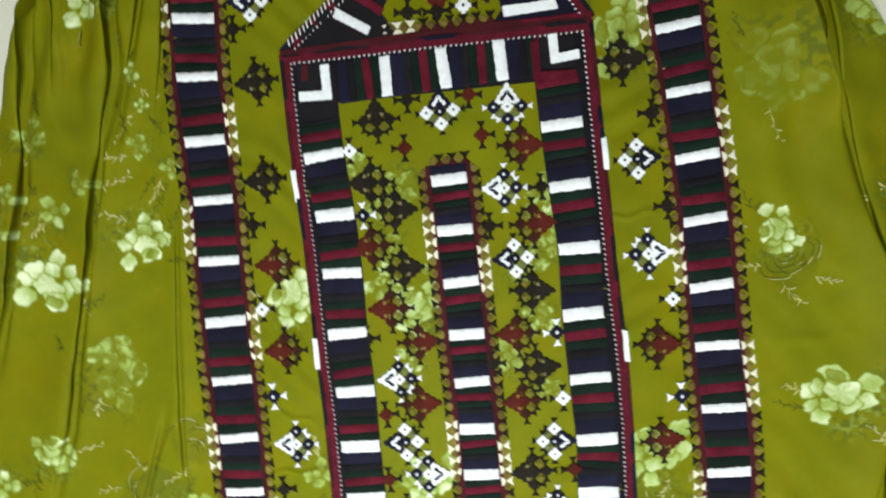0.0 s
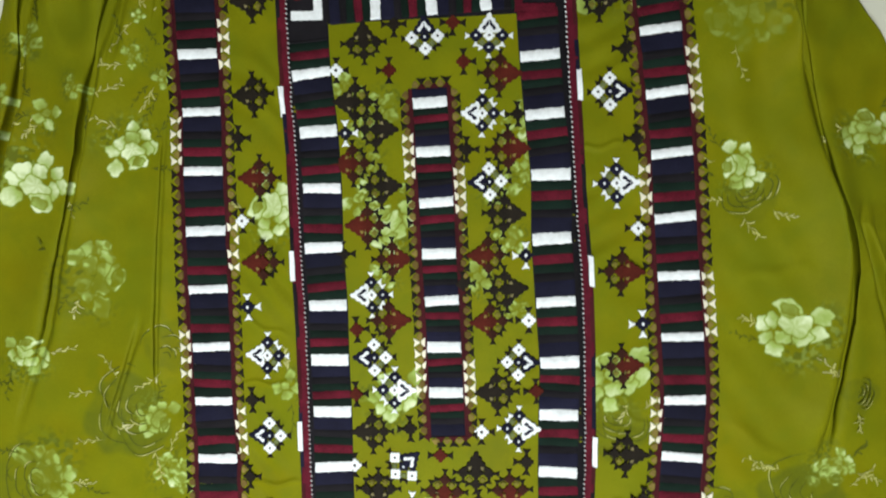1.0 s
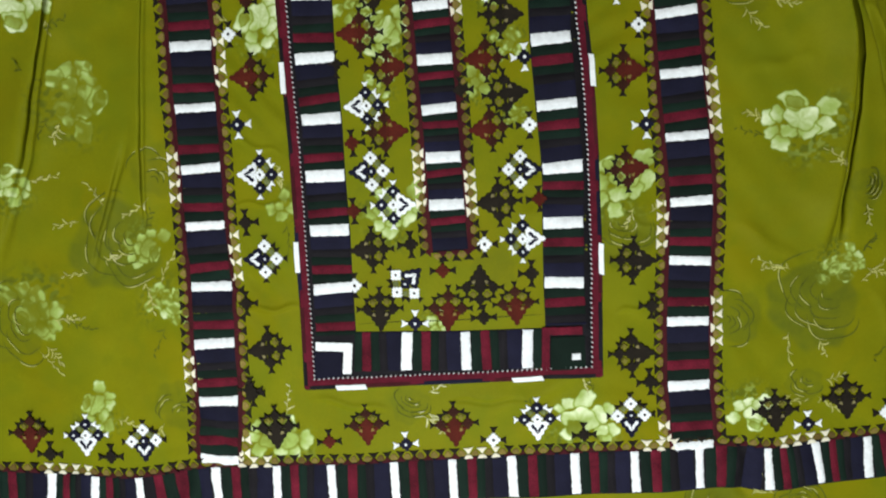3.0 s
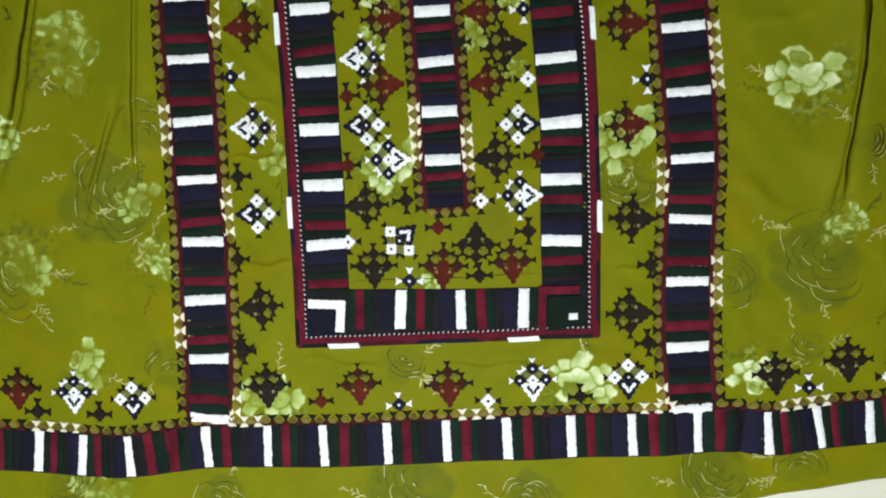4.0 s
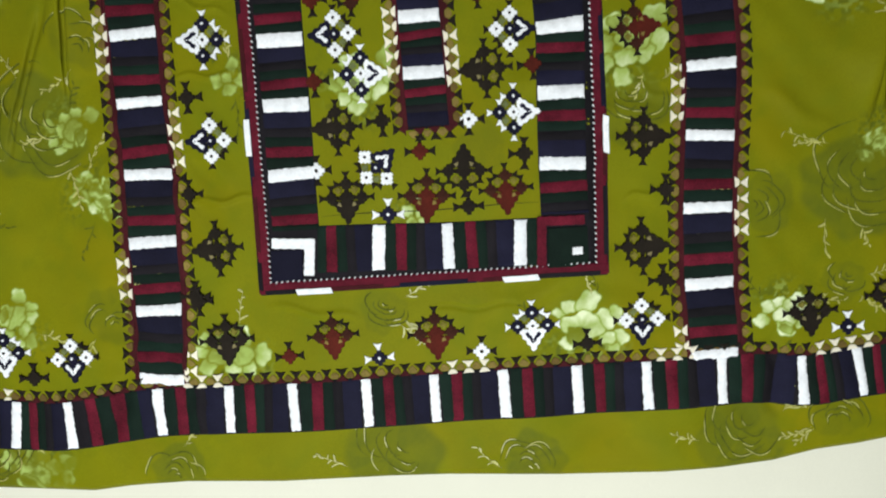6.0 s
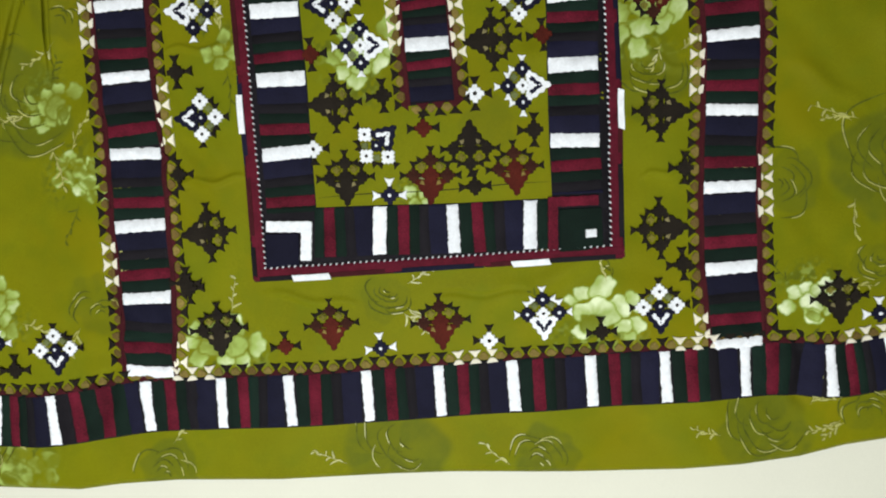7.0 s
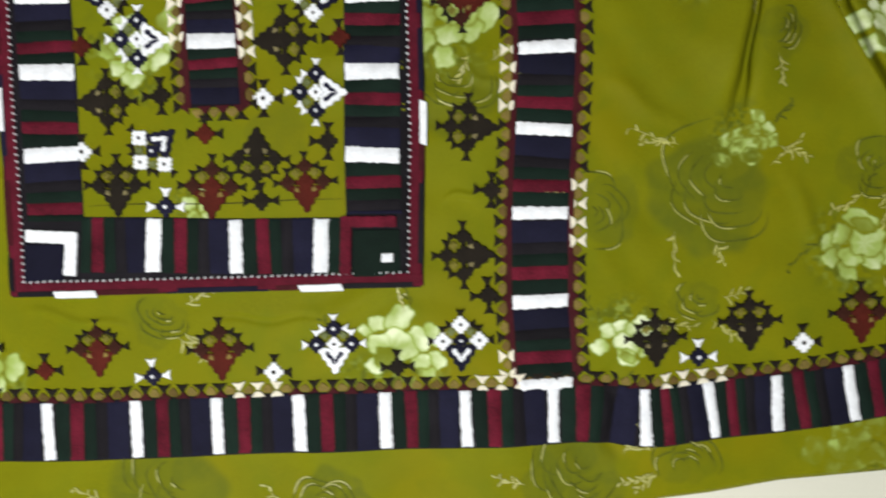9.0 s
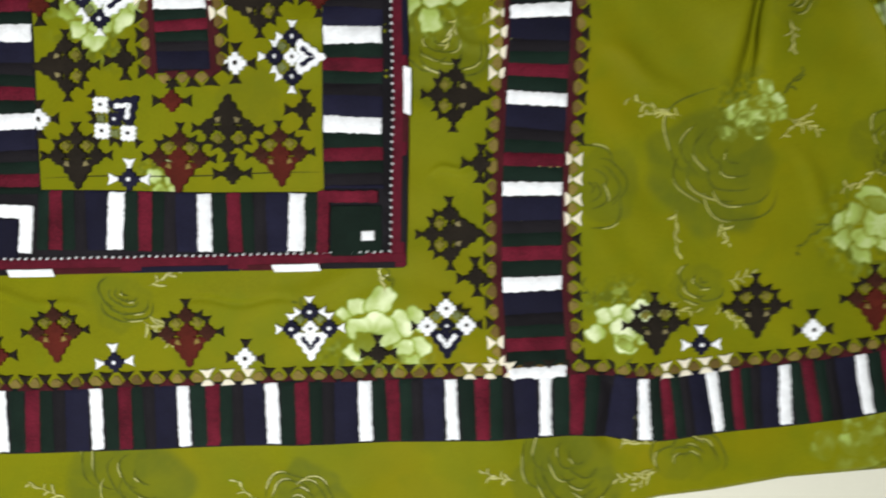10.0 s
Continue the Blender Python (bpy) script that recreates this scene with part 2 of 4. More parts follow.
SKIRT_FLOWERS = [
    (-0.191, 0.583, 0.016, 0.5), (-0.359, 0.541, 0.009, 0.7), (-0.35, 0.511, 0.007, 0.6), (-0.458, 0.48, 0.017, 0.35),
    (-0.472, 0.423, 0.011, 0.5), (-0.43, 0.41, 0.015, 0.55), (-0.402, 0.438, 0.012, 0.35), (-0.325, 0.455, 0.01, 0.5),
    (-0.355, 0.474, 0.012, 0.35), (0.336, 0.474, 0.023, 0.7), (0.294, 0.288, 0.03, 0.78), (0.123, -0.008, 0.03, 0.95),
    (-0.341, -0.037, 0.022, 0.6), (-0.41, 0.052, 0.031, 0.3), (-0.301, 0.123, 0.02, 0.5), (-0.276, 0.07, 0.022, 0.4),
    (-0.161, -0.05, 0.027, 0.65), (0.285, 0.014, 0.021, 0.95), (-0.066, 0.178, 0.027, 0.6), (-0.318, -0.164, 0.029, 0.3),
]
LOWER_FLOWERS = [
    (0.429, 0.243, 0.022, 0.85), (0.44, 0.099, 0.028, 0.7), (0.35, 0.158, 0.02, 0.4), (0.453, -0.041, 0.032, 0.22),
    (-0.016, 0.075, 0.013, 0.7), (-0.106, 0.092, 0.01, 0.6), (-0.034, 0.345, 0.016, 0.4), (0.0, 0.3, 0.016, 0.5),
    (-0.122, 0.36, 0.018, 0.45), (0.026, 0.335, 0.018, 0.45), (0.032, 0.41, 0.015, 0.4), (-0.128, 0.432, 0.015, 0.45),
    (-0.09, 0.292, 0.015, 0.4), (-0.07, 0.372, 0.014, 0.4), (0.04, 0.27, 0.014, 0.35),
]
PRINTED_FLOWERS = UPPER_FLOWERS + SKIRT_FLOWERS + LOWER_FLOWERS
# x, y, radius, strength, the way the bowl opens in degrees
EMBOSSED_FLOWERS = [
    (-0.327, 0.124, 0.046, 0.9, 215),
    (-0.293, 0.194, 0.028, 0.5, 60), (0.332, 0.124, 0.044, 1, 225), (0.240, 0.405, 0.024, 0.5, 300),
    (-0.02, -0.126, 0.044, 1, 230), (0.093, -0.124, 0.027, 0.9, 60), (0.262, -0.084, 0.038, 1, 245), (-0.201, -0.155, 0.024, 0.8, 70),
    (0.257, 0.102, 0.026, 0.6, 20), (-0.26, -0.029, 0.026, 0.5, 100), (-0.038, -0.005, 0.020, 0.4, 250), (0.147, 0.175, 0.032, 0.7, 270),
    (0.336, -0.064, 0.024, 0.5, 100), (0.029, 0.129, 0.022, 0.4, 40), (0.436, 0.152, 0.022, 0.6, 200), (0.33, 0.046, 0.018, 0.5, 240),
    (0.36, 0.233, 0.019, 0.5, 330), (-0.425, 0.04, 0.040, 0.6, 200), (-0.35, -0.158, 0.030, 0.7, 320),
]
PALE_TRIM = [
    (-0.329, 0.596, 0.01), (-0.312, 0.4, 0.018), (-0.283, 0.193, 0.022), (-0.267, 0.502, 0.018), (-0.241, 0.31, 0.017),
    (-0.216, 0.127, 0.019), (-0.253, 0.013, 0.015), (-0.197, -0.061, 0.014), (0.096, 0.608, 0.014), (0.173, 0.508, 0.025),
    (0.145, 0.404, 0.02), (0.218, 0.308, 0.024), (0.181, 0.195, 0.019), (0.241, 0.104, 0.021), (0.209, -0.008, 0.013),
    (-0.078, 0.407, 0.017), (-0.028, 0.389, 0.016), (-0.046, 0.214, 0.024), (-0.001, 0.206, 0.019),
]
PALE_TRIM_HEM = [
    (-0.188, -0.077, 0.012), (0.025, -0.046, 0.011), (0.194, -0.024, 0.015), (0.329, -0.006, 0.015), (-0.376, -0.1, 0.017),
]

HEM_MID = [((a[0] + b[0]) / 2, (a[1] + b[1]) / 2 - (0.0008 if a[0] < -0.15 else 0.0026)) for a, b in zip(HEM_TOP, HEM_BOTTOM)]
HEM_EDGE = [(a, b - 0.0045) for a, b in HEM_EDGE]


def smooth(e0, e1, v):
    u = np.clip((v - e0) / (e1 - e0), 0, 1)
    return u * u * (3 - 2 * u)


def along(points, y):
    """x of a line given from top to bottom, at the heights y."""
    p = sorted((b, a) for a, b in points)
    return np.interp(y, [q[0] for q in p], [q[1] for q in p])


# pleats: line, height, width on the gentle side, which side is gentle, where they fade, the furrow, and how far one flap laps over it
RIGHT_PLEATS = [
    ([(0.205, 0.66), (0.232, 0.605), (0.258, 0.555), (0.274, 0.522), (0.288, 0.49)], 0.018, 0.024, -1, 0.49, 0.56, 0.0042, 0.0075),
    ([(0.228, 0.66), (0.244, 0.615), (0.257, 0.575), (0.278, 0.520), (0.302, 0.455), (0.324, 0.40), (0.340, 0.345), (0.347, 0.30), (0.347, 0.247), (0.344, 0.20), (0.338, 0.15)], 0.028, 0.030, -1, 0.150, 0.225, 0.0074, 0.0120),
    ([(0.345, 0.39), (0.402, 0.254), (0.429, 0.216), (0.454, 0.182), (0.484, 0.147), (0.496, 0.113), (0.499, 0.06)], 0.020, 0.022, 1, 0.06, 0.12, 0.0042, 0.0080),
]
LEFT_PLEATS = [
    ([(-0.372, 0.66), (-0.381, 0.606), (-0.382, 0.545), (-0.394, 0.46), (-0.398, 0.376), (-0.408, 0.31), (-0.415, 0.263), (-0.420, 0.20), (-0.45, 0.063)], 0.018, 0.030, -1, 0.06, 0.26, 0.0068, -0.0100),
    ([(-0.44, 0.66), (-0.456, 0.587), (-0.466, 0.50), (-0.465, 0.42), (-0.482, 0.32), (-0.51, 0.2)], 0.020, 0.035, -1, 0.2, 0.35, 0.0070, -0.0100),
    ([(-0.345, 0.66), (-0.366, 0.54), (-0.380, 0.43)], 0.014, 0.018, 1, 0.42, 0.56, 0.0050, -0.007),
    ([(-0.327, 0.66), (-0.336, 0.506), (-0.342, 0.45)], 0.011, 0.016, -1, 0.46, 0.58, 0.0050, -0.006),
    ([(-0.418, 0.66), (-0.424, 0.58), (-0.428, 0.50)], 0.013, 0.016, -1, 0.48, 0.58, 0.0050, -0.007),
    ([(-0.352, 0.092), (-0.327, 0.219)], 0.006, 0.022, -1, 0.08, 0.13, 0.0040, -0.003),
    ([(-0.318, 0.40), (-0.315, 0.301), (-0.310, 0.219), (-0.302, 0.12)], 0.006, 0.016, -1, 0.12, 0.18, 0.0030, -0.003),
]
PLEATS = RIGHT_PLEATS + LEFT_PLEATS
# soft swells: centre line ends, height, half width
SWELLS = [((0.20, 0.66), (0.205, 0.50), 0.006, 0.018)]


# small creases: from, to, height, half width
CREASES = [
    (-0.200, 0.070, -0.150, 0.078, 0.0016, 0.0025), (-0.215, 0.170, -0.165, 0.176, 0.0014, 0.0022),
    (-0.226, 0.232, -0.180, 0.222, 0.0012, 0.0025), (0.150, 0.098, 0.185, 0.110, 0.0014, 0.0025), (0.145, 0.190, 0.180, 0.176, 0.0012, 0.0030),
    (0.075, 0.430, 0.120, 0.440, 0.0012, 0.0028), (-0.130, -0.010, -0.060, -0.014, 0.0012, 0.0030), (0.000, -0.002, 0.070, 0.006, -0.0010, 0.0025),
    (0.250, 0.190, 0.310, 0.160, 0.0012, 0.006), (0.245, 0.330, 0.300, 0.345, 0.0014, 0.006), (-0.360, 0.150, -0.300, 0.060, 0.0014, 0.006),
    (-0.470, 0.020, -0.380, -0.030, 0.0014, 0.007), (0.380, 0.140, 0.430, 0.060, 0.0014, 0.006),
    (0.286, -0.066, 0.278, -0.008, -0.0030, 0.006), (-0.255, -0.130, -0.250, -0.080, -0.0020, 0.006),
]


def height(x, y):
    """Height of the cloth's face over the sheet."""
    x, y = np.asarray(x, float), np.asarray(y, float)
    h = np.full(np.broadcast(x, y).shape, LIFT)
    h = h + 0.0007 * np.sin(23 * x + 9 * y + 1.0) * np.sin(17 * y - 7 * x) + 0.0004 * np.sin(61 * x - 20 * y)
    for line, amp, wide, side, fade0, fade1, slot, lip in PLEATS:
        d = (x - along(line, y)) * side
        grow = smooth(fade0, fade1, y) * smooth(0.03, -0.05, y - max(p[1] for p in line))
        wave = 1 + 0.25 * np.sin(31 * y + 50 * wide)
        rise = np.where(d > 0, np.exp(-np.clip(d, 0, 9) / wide), np.exp(np.clip(d, -9, 0) / (0.5 * wide)))
        slot = slot * (1 + 0.3 * np.sin(23 * y + 90 * wide))
        h = h + amp * wave * grow * (rise - 1.0 * np.exp(-((d / slot) ** 2)))
    for (x0, y0), (x1, y1), amp, wide in SWELLS:
        u = (y - y0) / (y1 - y0)
        d = x - (x0 + (x1 - x0) * u)
        h = h + amp * np.exp(-((d / wide) ** 2)) * smooth(-0.4, 0.3, u) * smooth(1.4, 0.7, u)
    for x0, y0, x1, y1, amp, wide in CREASES:
        tx, ty = x1 - x0, y1 - y0
        l = math.hypot(tx, ty)
        u = ((x - x0) * tx + (y - y0) * ty) / l**2
        d = ((x - x0) * ty - (y - y0) * tx) / l + 0.002 * np.sin(9 * u)
        h = h + 1.25 * amp * np.exp(-((d / wide) ** 2)) * smooth(-0.15, 0.2, u) * smooth(1.15, 0.8, u)
    # gathers towards the waist
    rip = smooth(0.0, 0.02, np.abs(x + 0.05) - 0.11)
    h = h + 0.0006 * rip * np.sin(150 * y + 40 * x + 3 * np.sin(25 * x)) * np.sin(70 * x + 11 * y) + 0.0012 * rip * np.sin(48 * x + 6 * np.sin(5 * y)) * np.sin(9 * y + 2)
    side = smooth(-0.345, -0.40, x) + 0.35 * smooth(0.16, 0.23, x)
    h = h + 0.0055 * side * smooth(0.36, 0.60, y) * (1 + np.sin(165 * x + 18 * y + 1.5 * np.sin(40 * y)))
    pull = smooth(0.0, 0.02, np.abs(x + 0.06) - 0.10) * smooth(0.26, 0.18, np.abs(x + 0.06))
    h = h + 0.0011 * pull * np.sin(210 * y + 6 * np.sin(31 * x) + 25 * x) * (0.5 + 0.5 * np.sin(37 * y + 11 * x))
    # the hem lies down on the sheet
    edge = np.interp(x, [p[0] for p in HEM_EDGE], [p[1] for p in HEM_EDGE])
    h = h * smooth(-0.002, 0.006, y - edge) + 0.0012
    return h


# ---------------------------------------------------------------- mesh helpers


def mesh_object(name, verts, faces, materials, parent=None, indices=None, smoothed=True, label=""):
    me = bpy.data.meshes.new(name)
    me.from_pydata([tuple(map(float, v)) for v in verts], [], faces)
    for m in materials:
        me.materials.append(m)
    if indices is not None:
        me.polygons.foreach_set("material_index", indices)
    if smoothed:
        me.polygons.foreach_set("use_smooth", [True] * len(me.polygons))
    me.update()
    ob = new(name, me)
    ob.parent = parent
    if label:
        ob["label"] = label
    return ob


def grid_faces(nu, nv):
    i = np.arange((nu - 1) * (nv - 1))
    a = i // (nu - 1) * nu + i % (nu - 1)
    return np.stack([a, a + 1, a + nu + 1, a + nu], 1)


def box(bm, x0, x1, y0, y1, z0, z1, bevel=0.0):
    made = bmesh.ops.create_cube(bm, size=1.0)
    bmesh.ops.transform(bm, matrix=Matrix.LocRotScale(((x0 + x1) / 2, (y0 + y1) / 2, (z0 + z1) / 2), None, (x1 - x0, y1 - y0, z1 - z0)), verts=made["verts"])
    if bevel:
        edges = list({e for v in made["verts"] for e in v.link_edges})
        bmesh.ops.bevel(bm, geom=edges, offset=bevel, segments=3, affect="EDGES")


def part(name, bm, material, parent=None, label=""):
    me = bpy.data.meshes.new(name)
    bm.to_mesh(me)
    bm.free()
    me.materials.append(material)
    ob = new(name, me)
    ob.parent = parent
    if label:
        ob["label"] = label
    return ob


# ---------------------------------------------------------------- the room
def slab(name, x0, x1, y0, y1, z0, z1, material, label):
    bm = bmesh.new()
    box(bm, x0, x1, y0, y1, z0, z1)
    return tagged(part(name, bm, material), label, name.split("_")[0], kind="structure")


slab("floor", -1.9, 1.9, -1.6, 2.0, -0.6, -0.5, FLOOR, "plain grey tiled floor round the bed")
slab("wall_north", -1.9, 1.9, 2.0, 2.1, -0.6, 2.1, PLASTER, "plain cream plastered wall behind the bed")
slab("wall_south", -1.9, 1.9, -1.7, -1.6, -0.6, 2.1, PLASTER, "plain cream plastered wall at the bed's foot")
slab("wall_east", 1.9, 2.0, -1.7, 2.1, -0.6, 2.1, PLASTER, "plain cream plastered wall beside the bed")
slab("wall_west", -2.0, -1.9, -1.7, 2.1, -0.6, 2.1, PLASTER, "plain cream plastered wall beside the bed")
slab("ceiling", -2.0, 2.0, -1.7, 2.1, 2.1, 2.2, PLASTER, "plain white plastered ceiling over the bed")

fixture = tagged(new("ceiling_light"), "white enamel tube light hung from the ceiling", "lamp")
fixture.location = (-0.05, -0.28, 1.34)
bm = bmesh.new()
box(bm, -0.14, 0.14, -0.63, 0.63, -0.10, 0.0, 0.01)
part("housing", bm, ENAMEL, fixture)
for ry in (-0.45, 0.45):
    bm = bmesh.new()
    box(bm, -0.006, 0.006, ry - 0.006, ry + 0.006, -0.005, 0.76)
    part("rod", bm, ENAMEL, fixture)

bed = tagged(new("bed"), "low bed with a plain mattress under the sheet", "bed")
bed.location = (0, 0.15, -0.5)
bm = bmesh.new()
box(bm, -1.05, 1.05, -1.05, 1.05, 0.10, 0.485, 0.04)
part("mattress", bm, MATTRESS, bed)
for sx in (-0.9, 0.9):
    for sy in (-0.9, 0.9):
        bm = bmesh.new()
        box(bm, sx - 0.04, sx + 0.04, sy - 0.04, sy + 0.04, 0.0, 0.10, 0.008)
        part("leg", bm, FLOOR, bed)

# the sheet: a soft, faintly creased cloth, turned down at its sides
n = 301
u, v = np.meshgrid(np.linspace(-1.08, 1.08, n), np.linspace(-1.08, 1.08, n))
sy = v + 0.15
z = 0.0012 * np.sin(9 * u + 3 * np.sin(4 * sy)) + 0.0010 * np.sin(14 * sy - 5 * u + 2 * np.sin(6 * u)) - 0.0022
z = z + 0.0016 * np.exp(-(((sy + 0.235 - 0.12 * u) / 0.012) ** 2)) * smooth(-0.3, 0.2, u) + 0.0012 * np.exp(-(((sy + 0.29 + 0.05 * u) / 0.016) ** 2))
over = np.maximum(np.abs(u), np.abs(v)) - 1.04
z = z - np.where(over > 0, over * 5.0, 0)
z = np.minimum(z, 0.0005)
tagged(mesh_object("bed_sheet", np.stack([u.ravel(), sy.ravel(), z.ravel()], 1), grid_faces(n, n).tolist(), [SHEET]), "white cotton sheet, faintly creased, spread on the bed", "sheet")

# ---------------------------------------------------------------- the dress: cloth and its print
dress = tagged(new("dress"), "olive green embroidered dress laid flat on a white sheet", "dress")
dress.location = (0, 0, 0)


def wobble(a, k, seed):
    return 0.5 * np.sin(a * k + seed) + 0.3 * np.sin(a * (2 * k + 1) + 2.1 * seed) + 0.2 * np.sin(a * (3 * k + 1) + 0.7 * seed)


def grain(x, y, seed):
    """Smooth random values between 0 and 1 over the plane, one cell a unit."""
    i, j = np.floor(x), np.floor(y)
    u, v = x - i, y - j
    u, v = u * u * (3 - 2 * u), v * v * (3 - 2 * v)

    def corner(a, b):
        w = np.sin(a * 127.1 + b * 311.7 + seed * 74.7) * 43758.5453
        return w - np.floor(w)

    low = corner(i, j) * (1 - u) + corner(i + 1, j) * u
    high = corner(i, j + 1) * (1 - u) + corner(i + 1, j + 1) * u
    return low * (1 - v) + high * v


# a printed rose, outer petals first: place, half widths and tone of each petal, the last two being the lip and the hollow in it
ROSE = [
    (0.80, 0.46, 0.33, 0.30, 0.95), (0.66, -0.14, 0.30, 0.27, 1.0), (-0.88, -0.06, 0.24, 0.27, 0.9), (-0.60, 0.06, 0.22, 0.28, 0.8),
    (-0.70, -0.46, 0.25, 0.22, 1.0), (-0.33, -0.78, 0.27, 0.27, 1.0), (0.27, -0.32, 0.31, 0.27, 1.0), (-0.20, -0.38, 0.30, 0.24, 0.9),
    (0.03, 0.13, 0.50, 0.38, 1.0), (-0.14, 0.52, 0.42, 0.29, 1.0), (-0.14, 0.50, 0.27, 0.17, 0.42),
]
SMALL_ROSE = [(0.55, 0.35, 0.42, 0.38, 1.0), (-0.55, 0.30, 0.40, 0.36, 0.9), (-0.35, -0.55, 0.40, 0.36, 1.0), (0.40, -0.50, 0.42, 0.36, 0.9), (0.0, 0.05, 0.30, 0.28, 0.8)]
FULL_ROSE = [
    (-0.52, 0.40, 0.20, 0.14, 0.8), (-0.30, 0.62, 0.21, 0.20, 1.0), (1.0, 0.30, 0.20, 0.30, 0.9), (1.0, -0.26, 0.26, 0.25, 0.9), (0.80, -0.62, 0.20, 0.15, 0.8),
    (0.26, 0.68, 0.31, 0.31, 1.0), (0.68, 0.20, 0.25, 0.30, 1.0), (0.66, -0.36, 0.26, 0.21, 1.0), (-0.34, -0.42, 0.26, 0.21, 0.9),
    (0.0, 0.0, 0.54, 0.42, 1.05), (-0.20, -0.14, 0.28, 0.21, 0.22),
]
FLOWER_TURNS = {0: 180, 1: 200, 5: 90, 11: 20, 30: 0, 31: 5, 32: 60, 36: 330, 37: 170, 40: 150, 41: 0}


def print_at(x, y):
    """Strength of the pale flower print and of the dark brocade at the places x, y."""
    flower, weave = np.zeros_like(x), np.zeros_like(x)
    for n, (cx, cy, r, k) in enumerate(PRINTED_FLOWERS):
        near = np.nonzero((np.abs(x - cx) < 1.9 * r) & (np.abs(y - cy) < 1.9 * r))[0]
        if not len(near):
            continue
        rnd = random.Random(n * 7 + 3)
        turn = math.radians(FLOWER_TURNS.get(n, rnd.uniform(0, 360)))
        flip = -1 if n % 3 == 1 and n not in FLOWER_TURNS else 1
        ux, uy = (x[near] - cx) / r, (y[near] - cy) / r
        dx, dy = (ux * math.cos(turn) + uy * math.sin(turn)) * flip, uy * math.cos(turn) - ux * math.sin(turn)
        dx, dy = dx + 0.05 * np.sin(4.1 * dy + n), dy + 0.05 * np.sin(3.7 * dx + 1.7 * n)
        best = np.zeros(len(near))
        rough = grain(8 * dx + 40, 8 * dy + 40, n) - 0.5
        line = 0.0007 / r
        small = r < 0.0195
        for p, (px, py, rx, ry, tone) in enumerate(FULL_ROSE if n == 31 else SMALL_ROSE if small else ROSE):
            px, py = px + rnd.uniform(-0.06, 0.06), py + rnd.uniform(-0.06, 0.06)
            rx, ry = rx * rnd.uniform(0.9, 1.12), ry * rnd.uniform(0.9, 1.12)
            shade_of = tone * rnd.uniform(0.8, 1.1)
            ox, oy = (dx - px) / rx, (dy - py) / ry
            a = np.arctan2(oy, ox)
            q = np.hypot(ox, oy) / (1 + 0.09 * np.cos(4 * a + n + 2.3 * p) + 0.05 * np.cos(7 * a + p)) + 0.10 * rough
            lean = np.clip(0.5 + 0.5 * ((dx - px) * px / rx + (dy - py) * py / ry) / (math.hypot(px, py) + 0.25), 0, 1)
            vein = 0.90 + 0.10 * np.cos(7 * np.arctan2(dy - 0.2 * py, dx - 0.2 * px) + 3 * rough + p)
            tint = vein * shade_of * (0.38 + 0.70 * lean)
            w = line / min(rx, ry)
            best = np.where(q < 1, tint, best)
            best = best * (1 - 0.66 * np.exp(-(((q - 1.0) / w) ** 2)))
        worn = grain(2.2 * dx + 9, 2.2 * dy + 9, n + 5)
        best = best * (0.52 + 0.80 * worn)
        if k < 0.5:
            best = best * (0.45 + 1.0 * smooth(0.3, 0.7, grain(6 * dx, 6 * dy, n + 2)))
        best = best * (0.92 + 0.16 * grain(19 * dx, 19 * dy, n))
        flower[near] = np.maximum(flower[near], np.clip(1.25 * k * best, 0, 1))
        # dark leaves and a faint green halo on one side of the flower
        d = np.hypot(dx, dy)
        spread = smooth(1.75, 1.0, d) * smooth(-0.1, 0.7, np.cos(np.arctan2(dy, dx) + 0.5 + n % 3)) * (best < 0.05)
        leafy = smooth(0.48, 0.66, grain(8 * dx + 20, 8 * dy + 20, n + 8))
        pale = smooth(0.58, 0.76, grain(9 * dx + 70, 9 * dy + 70, n + 9))
        weave[near] = np.maximum(weave[near], np.clip(0.85 * spread * leafy, 0, 1))
        flower[near] = np.maximum(flower[near], np.clip(0.24 * k * spread * pale, 0, 1))
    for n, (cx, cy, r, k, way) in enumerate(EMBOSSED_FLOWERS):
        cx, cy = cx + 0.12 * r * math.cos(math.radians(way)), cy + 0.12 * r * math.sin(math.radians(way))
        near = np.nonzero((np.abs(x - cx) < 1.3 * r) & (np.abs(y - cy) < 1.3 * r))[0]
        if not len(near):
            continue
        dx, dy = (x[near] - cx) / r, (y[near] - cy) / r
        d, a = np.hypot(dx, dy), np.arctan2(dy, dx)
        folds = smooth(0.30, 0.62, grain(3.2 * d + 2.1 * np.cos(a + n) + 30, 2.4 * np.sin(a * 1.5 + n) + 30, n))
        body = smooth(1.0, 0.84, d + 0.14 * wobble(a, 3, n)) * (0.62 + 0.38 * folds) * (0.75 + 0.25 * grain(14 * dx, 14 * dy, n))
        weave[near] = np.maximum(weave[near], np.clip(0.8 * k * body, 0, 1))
    return flower, weave


